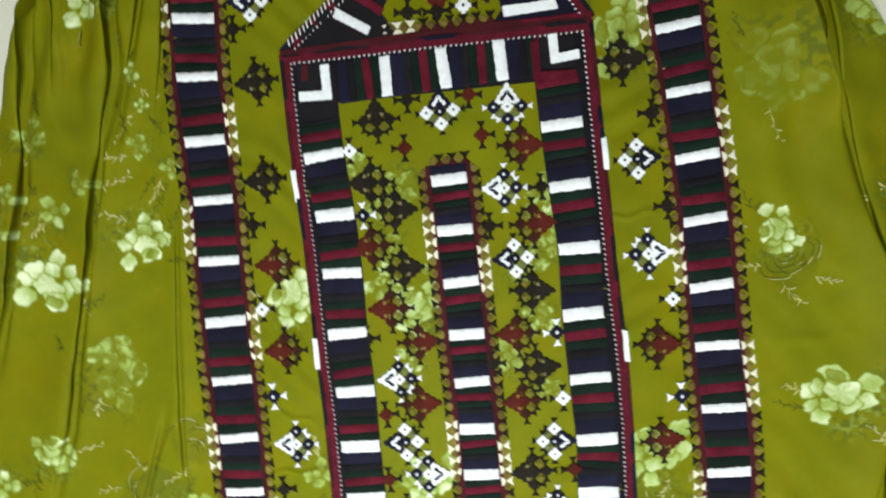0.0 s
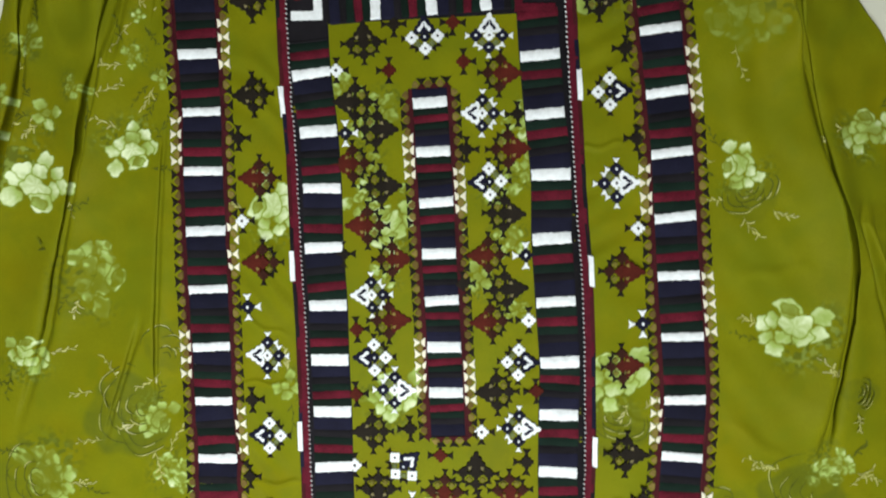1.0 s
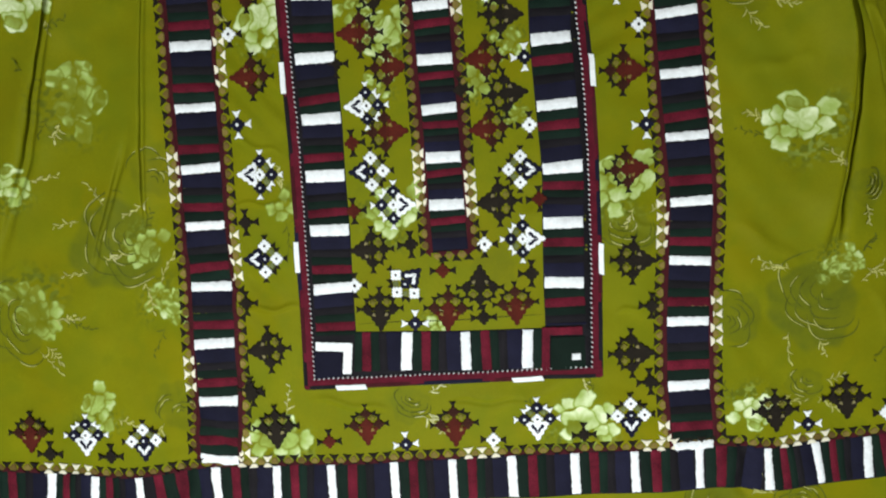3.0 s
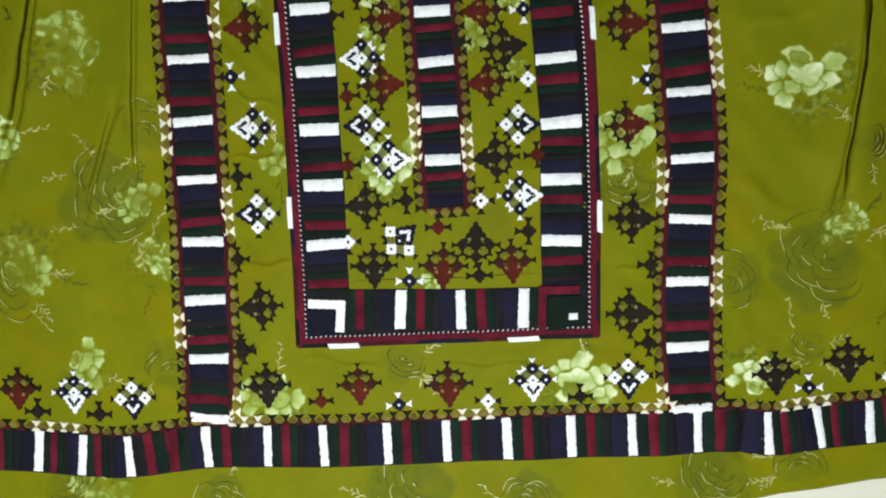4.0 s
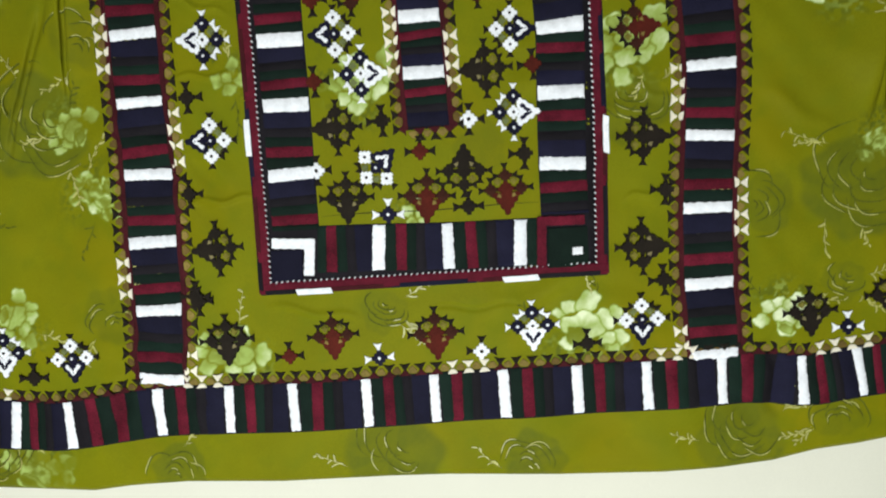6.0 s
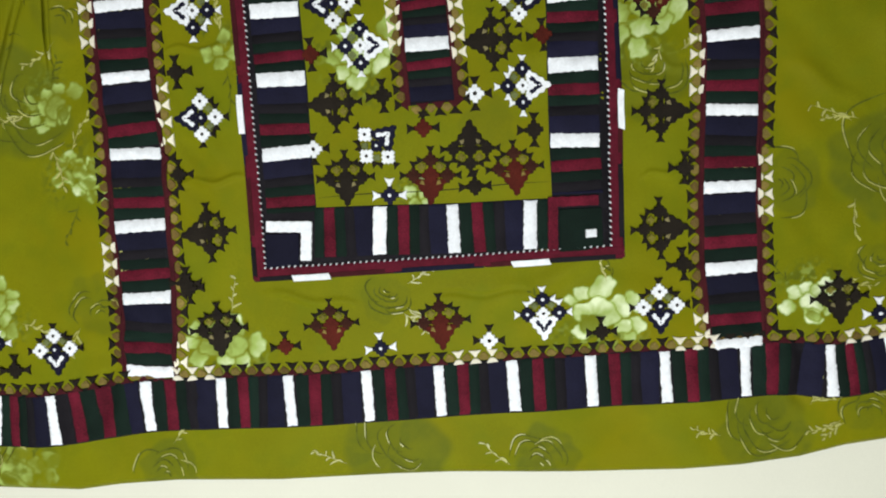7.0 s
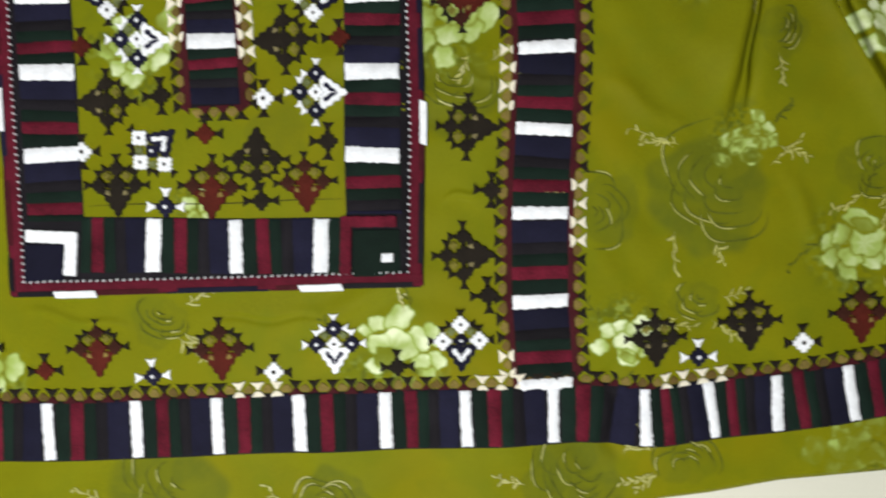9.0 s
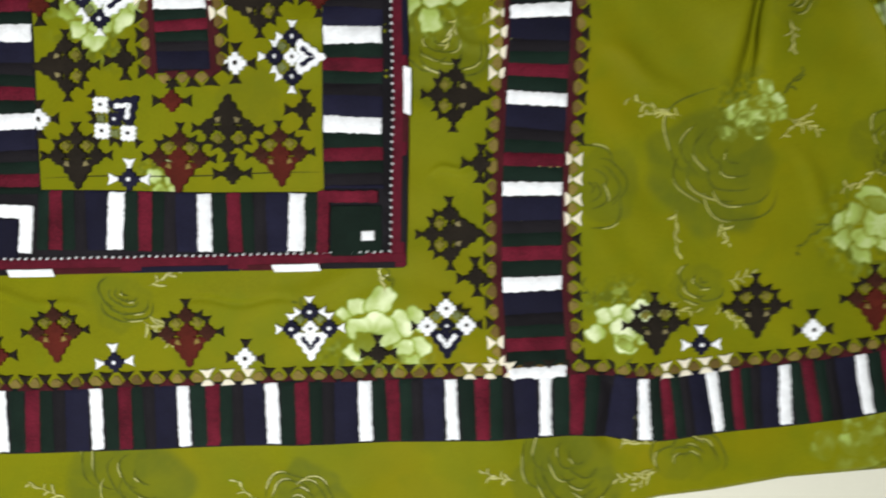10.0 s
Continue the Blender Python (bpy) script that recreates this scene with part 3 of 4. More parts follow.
def cloth_mesh(name, x, y, z, label=""):
    nv, nu = x.shape
    me = bpy.data.meshes.new(name)
    quads = grid_faces(nu, nv)
    me.vertices.add(nu * nv)
    me.vertices.foreach_set("co", np.stack([x.ravel(), y.ravel(), z.ravel()], 1).astype(np.float32).ravel())
    me.loops.add(4 * len(quads))
    me.loops.foreach_set("vertex_index", quads.astype(np.int32).ravel())
    me.polygons.add(len(quads))
    me.polygons.foreach_set("loop_start", np.arange(0, 4 * len(quads), 4, dtype=np.int32))
    me.update(calc_edges=True)
    me.polygons.foreach_set("use_smooth", np.ones(len(quads), dtype=bool))
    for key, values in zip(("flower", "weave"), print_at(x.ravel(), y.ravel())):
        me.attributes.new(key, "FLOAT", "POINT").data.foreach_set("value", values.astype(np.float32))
    me.materials.append(CLOTH)
    me.validate()
    ob = new(name, me)
    ob.parent = dress
    if label:
        ob["label"] = label
    return ob


nu, nv = 1180, 830
u, v = np.meshgrid(np.linspace(0, 1, nu), np.linspace(0, 1, nv))
nominal = -0.15 + 0.93 * v
x0 = np.interp(nominal, [-0.15, 0.2, 0.551, 0.603, 0.70, 0.78], [-0.60, -0.56, -0.49, -0.467, -0.43, -0.42])
x1 = np.interp(nominal, [-0.15, 0.0, 0.25, 0.42, 0.556, 0.628, 0.70, 0.78], [0.66, 0.63, 0.54, 0.43, 0.336, 0.285, 0.24, 0.22])
cx = x0 + (x1 - x0) * u
bottom = np.interp(cx, [p[0] for p in HEM_EDGE], [p[1] for p in HEM_EDGE])
cy = bottom + (0.78 - bottom) * v
cz = height(cx, cy)
# one flap of each pleat laps over the furrow
for line, amp, wide, side, fade0, fade1, slot, lip in PLEATS:
    e = (cx - along(line, cy)) * (1 if lip > 0 else -1)
    grow = smooth(fade0, fade1, cy) * smooth(0.03, -0.05, cy - max(p[1] for p in line))
    cx = cx - lip * grow * smooth(0.001, 1.5 * slot, e) * np.exp(-np.clip(e - 1.5 * slot, 0, 9) / 0.022)
edge = np.minimum(u, 1 - u) * (x1 - x0)
cz = cz * smooth(-0.001, 0.008, edge)
cloth_mesh("skirt", cx, cy, cz, "olive satin skirt printed with pale roses, gathered in folds")

# thin gold lines of the brocade: curls, stems and petal outlines, their glint painted as lighter colour
verts, faces = [], []


def ribbon(points, width, lift=0.0005):
    """A flat thread along a line, tapering to both ends."""
    base = len(verts)
    p = np.array(points)
    if (p[:, 1] - np.interp(p[:, 0], [q[0] for q in HEM_EDGE], [q[1] for q in HEM_EDGE])).min() < 0.004:
        return
    t = np.gradient(p, axis=0)
    t /= np.linalg.norm(t, axis=1)[:, None] + 1e-9
    w = width * 0.5 * np.clip(np.sin(np.linspace(0.12, math.pi - 0.12, len(p))) * 1.6, 0.2, 1)[:, None]
    for q in (p + w * np.stack([-t[:, 1], t[:, 0]], 1), p - w * np.stack([-t[:, 1], t[:, 0]], 1)):
        verts.extend(np.c_[q, height(q[:, 0], q[:, 1]) + lift])
    m = len(p)
    faces.extend((base + i, base + i + 1, base + m + i + 1, base + m + i) for i in range(m - 1))


rnd = random.Random(5)


def sprig(ex, ey, r):
    """A bowed stem that leaves a flower, with short strokes on both sides."""
    ang, bend = rnd.uniform(0, 6.28), rnd.uniform(-25, 25)
    px, py = ex + 0.95 * r * math.cos(ang), ey + 0.8 * r * math.sin(ang)
    head, length = ang + rnd.uniform(-0.8, 0.8), rnd.uniform(0.016, 0.036)
    t = np.linspace(0, length, 18)
    sx, sy2 = px + np.cumsum(np.cos(head + bend * t)) * length / 18, py + np.cumsum(np.sin(head + bend * t)) * length / 18
    ribbon(np.stack([sx, sy2], 1), 0.0005)
    hand = 1
    for q in range(2, 18, rnd.choice((2, 3))):
        hand = -hand
        w, size = head + bend * t[q] + hand * rnd.uniform(0.35, 0.85), rnd.uniform(0.004, 0.0085) * (1.15 - 0.5 * q / 18)
        a, curl = np.linspace(0, 1, 8), rnd.uniform(-0.7, 0.7)
        ribbon(np.stack([sx[q] + size * a * np.cos(w + curl * a), sy2[q] + size * a * np.sin(w + curl * a)], 1), rnd.uniform(0.0008, 0.0018))


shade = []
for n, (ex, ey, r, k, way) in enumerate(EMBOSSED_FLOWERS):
    # nested petals that open one way: furrow shade painted along each rim, a painted glint on a stretch of it
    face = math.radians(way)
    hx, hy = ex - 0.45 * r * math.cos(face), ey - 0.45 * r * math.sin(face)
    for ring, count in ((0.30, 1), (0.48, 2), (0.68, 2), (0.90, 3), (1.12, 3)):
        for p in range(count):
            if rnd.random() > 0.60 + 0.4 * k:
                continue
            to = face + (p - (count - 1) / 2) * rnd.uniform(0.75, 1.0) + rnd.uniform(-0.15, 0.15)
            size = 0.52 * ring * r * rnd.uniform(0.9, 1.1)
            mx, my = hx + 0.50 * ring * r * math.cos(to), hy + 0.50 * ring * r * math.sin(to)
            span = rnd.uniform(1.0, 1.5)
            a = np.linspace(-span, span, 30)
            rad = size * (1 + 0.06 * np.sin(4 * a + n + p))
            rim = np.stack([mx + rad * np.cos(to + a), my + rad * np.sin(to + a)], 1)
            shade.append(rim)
            # painted highlight: a light ribbon over part of the rim
            first = rnd.randrange(2, 16)
            shine = rim[first : first + rnd.randrange(9, 18)] + 0.0009 * np.array([math.cos(to), math.sin(to)])
            if len(shine) > 4 and rnd.random() < 0.35 + 0.6 * k:
                ribbon(shine, rnd.uniform(0.0006, 0.0010))
    for c in range(int(2 + 3 * k)):
        sprig(ex, ey, r)
gold = (verts, faces)
verts, faces = [], []
# the relief's shade beside each rim, laid on as dark ribbons
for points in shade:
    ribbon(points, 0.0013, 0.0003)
for n, (ex, ey, r, k) in enumerate(PRINTED_FLOWERS):
    for c in range(1 + n % 2):
        sprig(ex, ey, 1.1 * r)
dark = (verts, faces)
mesh_object("brocade_leaf", *dark, [LEAF_AND_SHADE], dress, label="dark green leaf strokes woven into the satin, and painted shade along embossed petal rims")["kind"] = "stuff"
verts, faces = gold
for n, (ex, ey, r, k) in enumerate(PRINTED_FLOWERS):
    for c in range(1):
        sprig(ex, ey, 1.05 * r)
mesh_object("brocade_thread", verts, faces, [GOLD_GLINT], dress, label="fine gold thread curls woven into the satin, their glint painted in")["kind"] = "stuff"

# ---------------------------------------------------------------- embroidery pieces


def pad(verts, faces, idx, outline, z0, z1, material, inset=0.0005):
    """A raised patch of stitches from an outline in the plane."""
    p = np.array(outline)
    c = p.mean(0)
    base, m = len(verts), len(p)
    d = p - c
    q = c + d * (1 - inset / np.maximum(np.linalg.norm(d, axis=1), 1e-6))[:, None].clip(0.3, 1)
    verts.extend((a, b, z0) for a, b in p)
    verts.extend((a, b, z1) for a, b in q)
    verts.append((c[0], c[1], z1 + 0.0003))
    for i in range(m):
        j = (i + 1) % m
        faces.append((base + i, base + j, base + m + j, base + m + i))
        faces.append((base + m + i, base + m + j, base + 2 * m))
        idx.extend((material, material))


def stepped(corners, steps, depth, rnd):
    """An outline whose sides are stepped like counted stitches."""
    out = []
    for (ax, ay), (bx, by) in zip(corners, corners[1:] + corners[:1]):
        nx, ny = by - ay, ax - bx
        l = math.hypot(nx, ny)
        for s in range(steps):
            for f, o in ((0.05, 0.0), (0.55, 1.0)):
                t = (s + f) / steps
                k = (o - 0.5) * depth + rnd.uniform(-0.15, 0.15) * depth
                out.append((ax + (bx - ax) * t + nx / l * k, ay + (by - ay) * t + ny / l * k))
    return out


def make_mesh(name, build):
    verts, faces, idx = [], [], []
    mats = build(verts, faces, idx)
    me = bpy.data.meshes.new(name)
    me.from_pydata(verts, [], faces)
    for m in mats:
        me.materials.append(m)
    me.polygons.foreach_set("material_index", idx)
    me.update()
    return me


def diamond_mesh(rnd, fill, eye, r=0.0062):
    def build(verts, faces, idx):
        pad(verts, faces, idx, stepped([(0, -r), (r, 0), (0, r), (-r, 0)], 3, 0.0011, rnd), 0, 0.0011, 0)
        if eye:
            pad(verts, faces, idx, [(0.0014 * math.cos(a) * rnd.uniform(0.8, 1.3), 0.0014 * math.sin(a) * rnd.uniform(0.8, 1.3)) for a in np.linspace(0, 5.5, 7)], 0.0009, 0.0016, 1, 0.0003)
        return [fill] + ([eye] if eye else [])

    return make_mesh("diamond", build)


def tip_mesh(rnd, fill):
    """A fishtail: narrow at its foot, flaring outwards (+y)."""

    def build(verts, faces, idx):
        j = lambda: rnd.uniform(-0.0003, 0.0003)
        pad(verts, faces, idx, [(-0.0008 + j(), -0.0012), (0.0008 + j(), -0.0012), (0.0014, 0.0006), (0.0033 + j(), 0.0038 + j()), (0.0001, 0.0033), (-0.0033 + j(), 0.0038 + j()), (-0.0014, 0.0006)], 0, 0.0009, 0, 0.0003)
        return [fill]

    return make_mesh("fishtail", build)


def point_mesh(rnd, fill, inner, cap):
    """The solid triangle of a motif, its tip downwards, with the lighter figure inside and two small flecks on its upper edge."""

    def build(verts, faces, idx):
        pad(verts, faces, idx, stepped([(0, -0.0220), (0.0130, -0.0026), (0.0042, -0.0028), (0, -0.0060), (-0.0042, -0.0028), (-0.0130, -0.0026)], 4, 0.0013, rnd), 0, 0.0010, 0)
        if inner:
            for s in (-1, 1):
                pad(verts, faces, idx, stepped([(0, -0.0148), (s * 0.0070, -0.0066), (s * 0.0046, -0.0042), (0, -0.0098)][::s], 2, 0.0008, rnd), 0.0008, 0.0015, 1)
        for s in (-1, 1):
            if cap:
                pad(verts, faces, idx, [(s * 0.0040, -0.0072), (s * 0.0080, -0.0060), (s * 0.0066, -0.0030), (s * 0.0048, -0.0036)], 0.0006, 0.0014, 2, 0.0003)
        return [fill, inner or fill, cap or fill]

    return make_mesh("stitched_motif", build)


# kind: point, inner figure, flecks, centre, its eye, outer diamonds, their eye, fishtails, the fillings between
KINDS = {
    "K": (BLACK, None, PALE, BLACK, None, BLACK, None, BLACK, OCHRE),
    "R": (RUST, None, TAN, RUST, None, SIENNA, None, BLACK, OCHRE),
    "W": (WHITE, NAVY, None, WHITE, BLACK, NAVY, WHITE, WHITE, SAGE),
    "F": (NAVY, WHITE, None, NAVY, WHITE, WHITE, BLACK, BLACK, SAGE),
}
SMALL = {"s": (BLACK, None, BLACK), "r": (RUST, None, BLACK), "w": (WHITE, BLACK, BLACK), "b": (NAVY, WHITE, WHITE)}
MOTIF_LABEL = {
    "K": "black-brown stitched diamond motif with fishtail ends",
    "R": "rust red stitched diamond motif with black fishtail ends",
    "W": "white and navy stitched diamond motif with white chevron",
    "F": "navy stitched motif with three white flower squares",
    "s": "small black-brown stitched motif",
    "r": "small rust red stitched motif",
    "w": "small white stitched flower with black fishtails",
    "b": "small navy stitched flower with white fishtails",
}
TURNS = {"d": 0.0, "u": math.pi, "l": -math.pi / 2, "r": math.pi / 2, "q": 0.75 * math.pi}
stock = {}
for kind, (pt, inner, cap, mid, mid_eye, out, out_eye, tail, fill) in KINDS.items():
    for variant in range(3):
        rnd = random.Random(ord(kind) * 10 + variant)
        stock[kind, variant] = (point_mesh(rnd, pt, inner, cap), diamond_mesh(rnd, mid, mid_eye, 0.0074 if kind in "KR" else 0.0060), diamond_mesh(rnd, out, out_eye, 0.0068 if kind in "WF" else 0.0062), tip_mesh(rnd, tail), diamond_mesh(rnd, fill, None, 0.0034))
for kind, (body, eye, tail) in SMALL.items():
    for variant in range(3):
        rnd = random.Random(ord(kind) * 10 + variant)
        stock[kind, variant] = (diamond_mesh(rnd, body, eye, 0.0062), tip_mesh(rnd, tail))


def child(name, data, parent, x, y, turn=0.0, z=0.0):
    ob = new(name, data)
    ob.parent = parent
    ob.matrix_basis = Matrix.LocRotScale((x, y, z), Euler((0, 0, turn)), None)
    return ob


def motif(x, y, code, n, lift):
    kind, way = code
    variant = n % 3
    rnd = random.Random(n * 13 + 1)
    turn = TURN_OF_DRESS + TURNS[way] + rnd.uniform(-0.06, 0.06)
    reach = 0.016 if kind in KINDS else 0.008
    round_about = np.linspace(0, 2 * math.pi, 17)
    top = max(float(height(x + f * reach * np.cos(round_about), y + f * reach * np.sin(round_about)).max()) for f in (0.0, 0.5, 1.0))
    size = rnd.uniform(0.97, 1.06) * (1.0 if kind in KINDS else 1.2)
    m = Matrix.LocRotScale((x, y, top + lift), Euler((0, 0, turn)), Vector((size, size, 1.0)))
    data = stock[kind, variant]
    root = new("stitched_motif", data[0])
    root.parent, root.matrix_basis = dress, m @ (Matrix.Translation((0, 0.002, 0)) if kind in KINDS else Matrix.Identity(4))
    root["label"] = MOTIF_LABEL[kind]
    if kind in SMALL:
        for a in (0, math.pi / 2, -math.pi / 2):
            child("fishtail", data[1], root, -0.0066 * math.sin(a), 0.0066 * math.cos(a), a)
        return
    child("diamond", data[1], root, 0, 0)
    for ox, oy, tails in ((0, 0.0108, (0, 1, -1)), (-0.0122, 0.0, (0, 1)), (0.0122, 0.0, (0, -1))):
        child("diamond", data[2], root, ox, oy)
        for q in tails:
            a = q * math.pi / 2
            child("fishtail", data[3], root, ox - 0.0064 * math.sin(a), oy + 0.0064 * math.cos(a), a)
    for ox in (-0.0064, 0.0064):
        child("filling", data[4], root, ox, 0.0062, z=-0.0004)


# ---------------------------------------------------------------- bands of satin stitch
CYCLE = [("navy_stripe", NAVY, 0.09, 0.33), ("plum_stripe", PLUM, 0.33, 0.46), ("green_stripe", GREEN, 0.46, 0.60), ("crimson_stripe", RED, 0.60, 0.75), ("green_stripe", GREEN, 0.75, 0.91)]


WIDE_CYCLE = [("plum_stripe", PLUM, 0.09, 0.20), ("crimson_stripe", RED, 0.20, 0.32), ("green_stripe", GREEN, 0.32, 0.48), ("crimson_stripe", RED, 0.48, 0.62), ("green_stripe", GREEN, 0.62, 0.78), ("navy_stripe", NAVY, 0.78, 0.92)]


class Line:
    """A line through points, run on straight at both ends, with its place and side at any length along it."""

    def __init__(self, points):
        p = np.array(points, float)
        q = np.vstack([p[0] + (p[0] - p[min(3, len(p) - 1)]) * 3, p, p[-1] + (p[-1] - p[max(-4, -len(p))]) * 3])
        s = np.r_[0, np.cumsum(np.linalg.norm(np.diff(q, axis=0), axis=1))]
        fine = np.arange(0, s[-1], 0.001)
        x, y = np.interp(fine, s, q[:, 0]), np.interp(fine, s, q[:, 1])
        k = np.ones(31) / 31
        x[15:-15], y[15:-15] = np.convolve(x, k, "valid"), np.convolve(y, k, "valid")
        self.s, self.x, self.y = fine, x, y
        self.tx, self.ty = np.gradient(x), np.gradient(y)
        l = np.hypot(self.tx, self.ty)
        self.tx, self.ty = self.tx / l, self.ty / l

    def at(self, s, off):
        """The place at length s, off metres to the left of the line's run."""
        x, y, tx, ty = (np.interp(s, self.s, a) for a in (self.x, self.y, self.tx, self.ty))
        return x - ty * off, y + tx * off

    def where(self, x, y):
        return float(self.s[np.argmin((self.x - x) ** 2 + (self.y - y) ** 2)])


def stripe(name, material, line, s0, s1, w0, w1, parent, rnd, lift, high=0.0009, ragged=0.0006):
    """One bar of stitches across a band, rounded over, with slightly uneven edges."""
    na, nb = 23, 5
    verts = []
    e0, e1 = [rnd.uniform(-ragged, ragged) for _ in range(na)], [rnd.uniform(-ragged, ragged) for _ in range(na)]
    slope = rnd.uniform(-0.0010, 0.0010)
    ends = [[rnd.uniform(-0.5, 0.5) * ragged for _ in range(nb)] for _ in range(2)]
    for b in range(nb):
        for a in range(na):
            f, g = a / (na - 1), b / (nb - 1)
            s = (s0 + e0[a] * 0.7) * (1 - g) + (s1 + e1[a] * 0.7) * g + slope * (f - 0.5) * 2
            off = w0 + (w1 - w0) * f + (ends[0][b] if a == 0 else ends[1][b] if a == na - 1 else 0)
            x, y = line.at(s, off)
            up = high if 0 < b < nb - 1 and 0 < a < na - 1 else 0.0
            verts.append((float(x), float(y), up))
    p = np.array(verts)
    p[:, 2] += height(p[:, 0], p[:, 1]) + lift
    return mesh_object(name, p, grid_faces(na, nb).tolist(), [material], parent)


def ground_strip(name, line, s0, s1, w0, w1, material, lift, parent, label=""):
    n = max(8, int((s1 - s0) / 0.004))
    s = np.linspace(s0, s1, n)
    rows = []
    for f, up in ((0, -0.0004), (0.03, 0), (0.25, 0), (0.5, 0), (0.75, 0), (0.97, 0), (1, -0.0004)):
        x, y = line.at(s, w0 + (w1 - w0) * f)
        rows.append(np.stack([x, y, height(x, y) + lift + up], 1))
    return mesh_object(name, np.vstack(rows), grid_faces(n, 7).tolist(), [material], parent, label=label)


def band(whites, width, mirror, before, after, lift, seed, label, line=None, edge=0.0, wide_white=0.17, plain=(0.0, 0.0)):
    """A band of white, navy, plum, green and crimson bars on a maroon ground, at the given white bars."""
    rnd = random.Random(seed)
    line = line or Line(whites)
    at = sorted(line.where(*w) for w in whites)
    s0, s1 = at[0] - before, at[-1] + after
    ground = ground_strip("embroidered_band", line, s0 - plain[0], s1 + plain[1], -width / 2 - edge, width / 2 + edge, PLUM, lift, dress, label)
    for w in (-1, 1) if edge > 0.001 else ():
        o = w * (width / 2 - 0.0008), w * (width / 2 + edge)
        ground_strip("band_edge", line, s0 - plain[0], s1 + plain[1], min(o), max(o), MAROON, lift + 0.0006, ground, "maroon edge stitching")
    mean = (at[-1] - at[0]) / max(1, len(at) - 1)
    stops = [at[0] - 2 * mean, at[0] - mean] + at + [at[-1] + mean, at[-1] + 2 * mean]
    half = width / 2
    for n, (a, b) in enumerate(zip(stops, stops[1:])):
        doubled = b - a > 0.068
        for name, material, f0, f1 in WIDE_CYCLE if doubled else CYCLE:
            if mirror and not doubled:
                f0, f1 = 1 - f1, 1 - f0
            p, q = max(a + (b - a) * f0, s0), min(a + (b - a) * f1, s1)
            if q - p > 0.002:
                thin = material is RED
                stripe(name, material, line, p, q, -half + 0.0004, half - 0.0004, ground, rnd, lift + 0.0003, 0.0008 if not thin else 0.0010, 0.0005)
        if s0 < a < s1 and a in at:
            w = wide_white * 0.057 * rnd.uniform(0.9, 1.1)
            stripe("white_stripe", WHITE, line, a - w / 2, a + w / 2, -half + 0.001, half - 0.001, ground, rnd, lift + 0.0006, 0.0013, 0.0007)
    return line, s0, s1, ground


def trim(line, s0, s1, off, side, pale, lift, parent, seed, pitch=0.0130):
    """The scalloped edge of a band: tan half rounds with black fishtails between, whitened in places."""
    rnd = random.Random(seed)
    verts, faces, idx = [], [], []
    for n in range(int((s1 - s0) / pitch)):
        s = s0 + (n + 0.5) * pitch
        cx, cy = line.at(s, off + side * 0.005)
        light = any(math.hypot(cx - px, cy - py) < pr + 0.006 for px, py, pr in pale)

        def place(outline):
            a = np.array(outline)
            x, y = line.at(s + a[:, 0], off + side * a[:, 1])
            return np.stack([x, y], 1)[:: (1 if side > 0 else -1)]

        z = float(height(cx, cy)) + lift
        j = lambda: rnd.uniform(-0.0007, 0.0007)
        pad(verts, faces, idx, place([(-0.0030, 0.0002), (0.0030, 0.0002), (0.0038 + j(), 0.0026 + j()), (0.0012 + j(), 0.0060 + j()), (-0.0012 + j(), 0.0058 + j()), (-0.0038 + j(), 0.0026 + j())]), z - 0.0002, z + 0.0004, 4 if rnd.random() < 0.55 else 1, 0.0003)
        t = pitch / 2
        pad(verts, faces, idx, place([(t - 0.0008, 0.0026), (t + 0.0008, 0.0026), (t + 0.0019, 0.0046), (t + 0.0049 + j(), 0.0086 + j()), (t, 0.0080), (t - 0.0049 + j(), 0.0086 + j()), (t - 0.0019, 0.0046)]), z, z + 0.0009, 3 if light else 2, 0.0003)
        g = 0.0048 if light else 0.46 * pitch
        pad(verts, faces, idx, place([(t - g, -0.0026 if light else -0.0018), (t + g + j(), -0.0020), (t + 0.0024, 0.0012), (t + 0.0005, 0.0018 if light else 0.0042), (t - 0.0005, 0.0018 if light else 0.0042), (t - 0.0024, 0.0012)]), z, z + 0.0008, 3 if light else 0, 0.0003)
    return mesh_object("scalloped_trim", verts, faces, [MAROON, TAN, BLACK, CREAM, UMBER], parent, idx, False, "tan and black scalloped edge stitching")


TRIM_EDGE = 0.0030
left = band(LEFT_WHITES, 0.0400, False, 0.10, 0.004, 0.0004, 1, "striped embroidery band down the skirt", edge=TRIM_EDGE, wide_white=0.152)
right = band(RIGHT_WHITES, 0.0400, False, 0.09, 0.004, 0.0004, 2, "striped embroidery band down the skirt", edge=TRIM_EDGE, wide_white=0.152)
hem_line = Line(HEM_MID)
hem = band(HEM_WHITES, 0.0415, True, 0.16, 0.10, 0.0007, 3, "striped embroidery band along the hem", line=hem_line, edge=0.0006, wide_white=0.138)
for n, (line, s0, s1, ground) in enumerate((left, right)):
    for side in (-1, 1):
        trim(line, s0, s1 - 0.006, side * (0.0200 + TRIM_EDGE), side, PALE_TRIM, 0.0004, ground, 20 + 2 * n + side)
trim(hem[0], hem[1], hem[2], 0.0215, 1, PALE_TRIM_HEM, 0.0004, hem[3], 31)

# ---------------------------------------------------------------- the pocket panel
P_LIFT = 0.0016
TL, TR, BR, BL = (-0.2230, 0.5630), (0.0525, 0.6035), (0.1395, 0.0375), (-0.1390, 0.0)


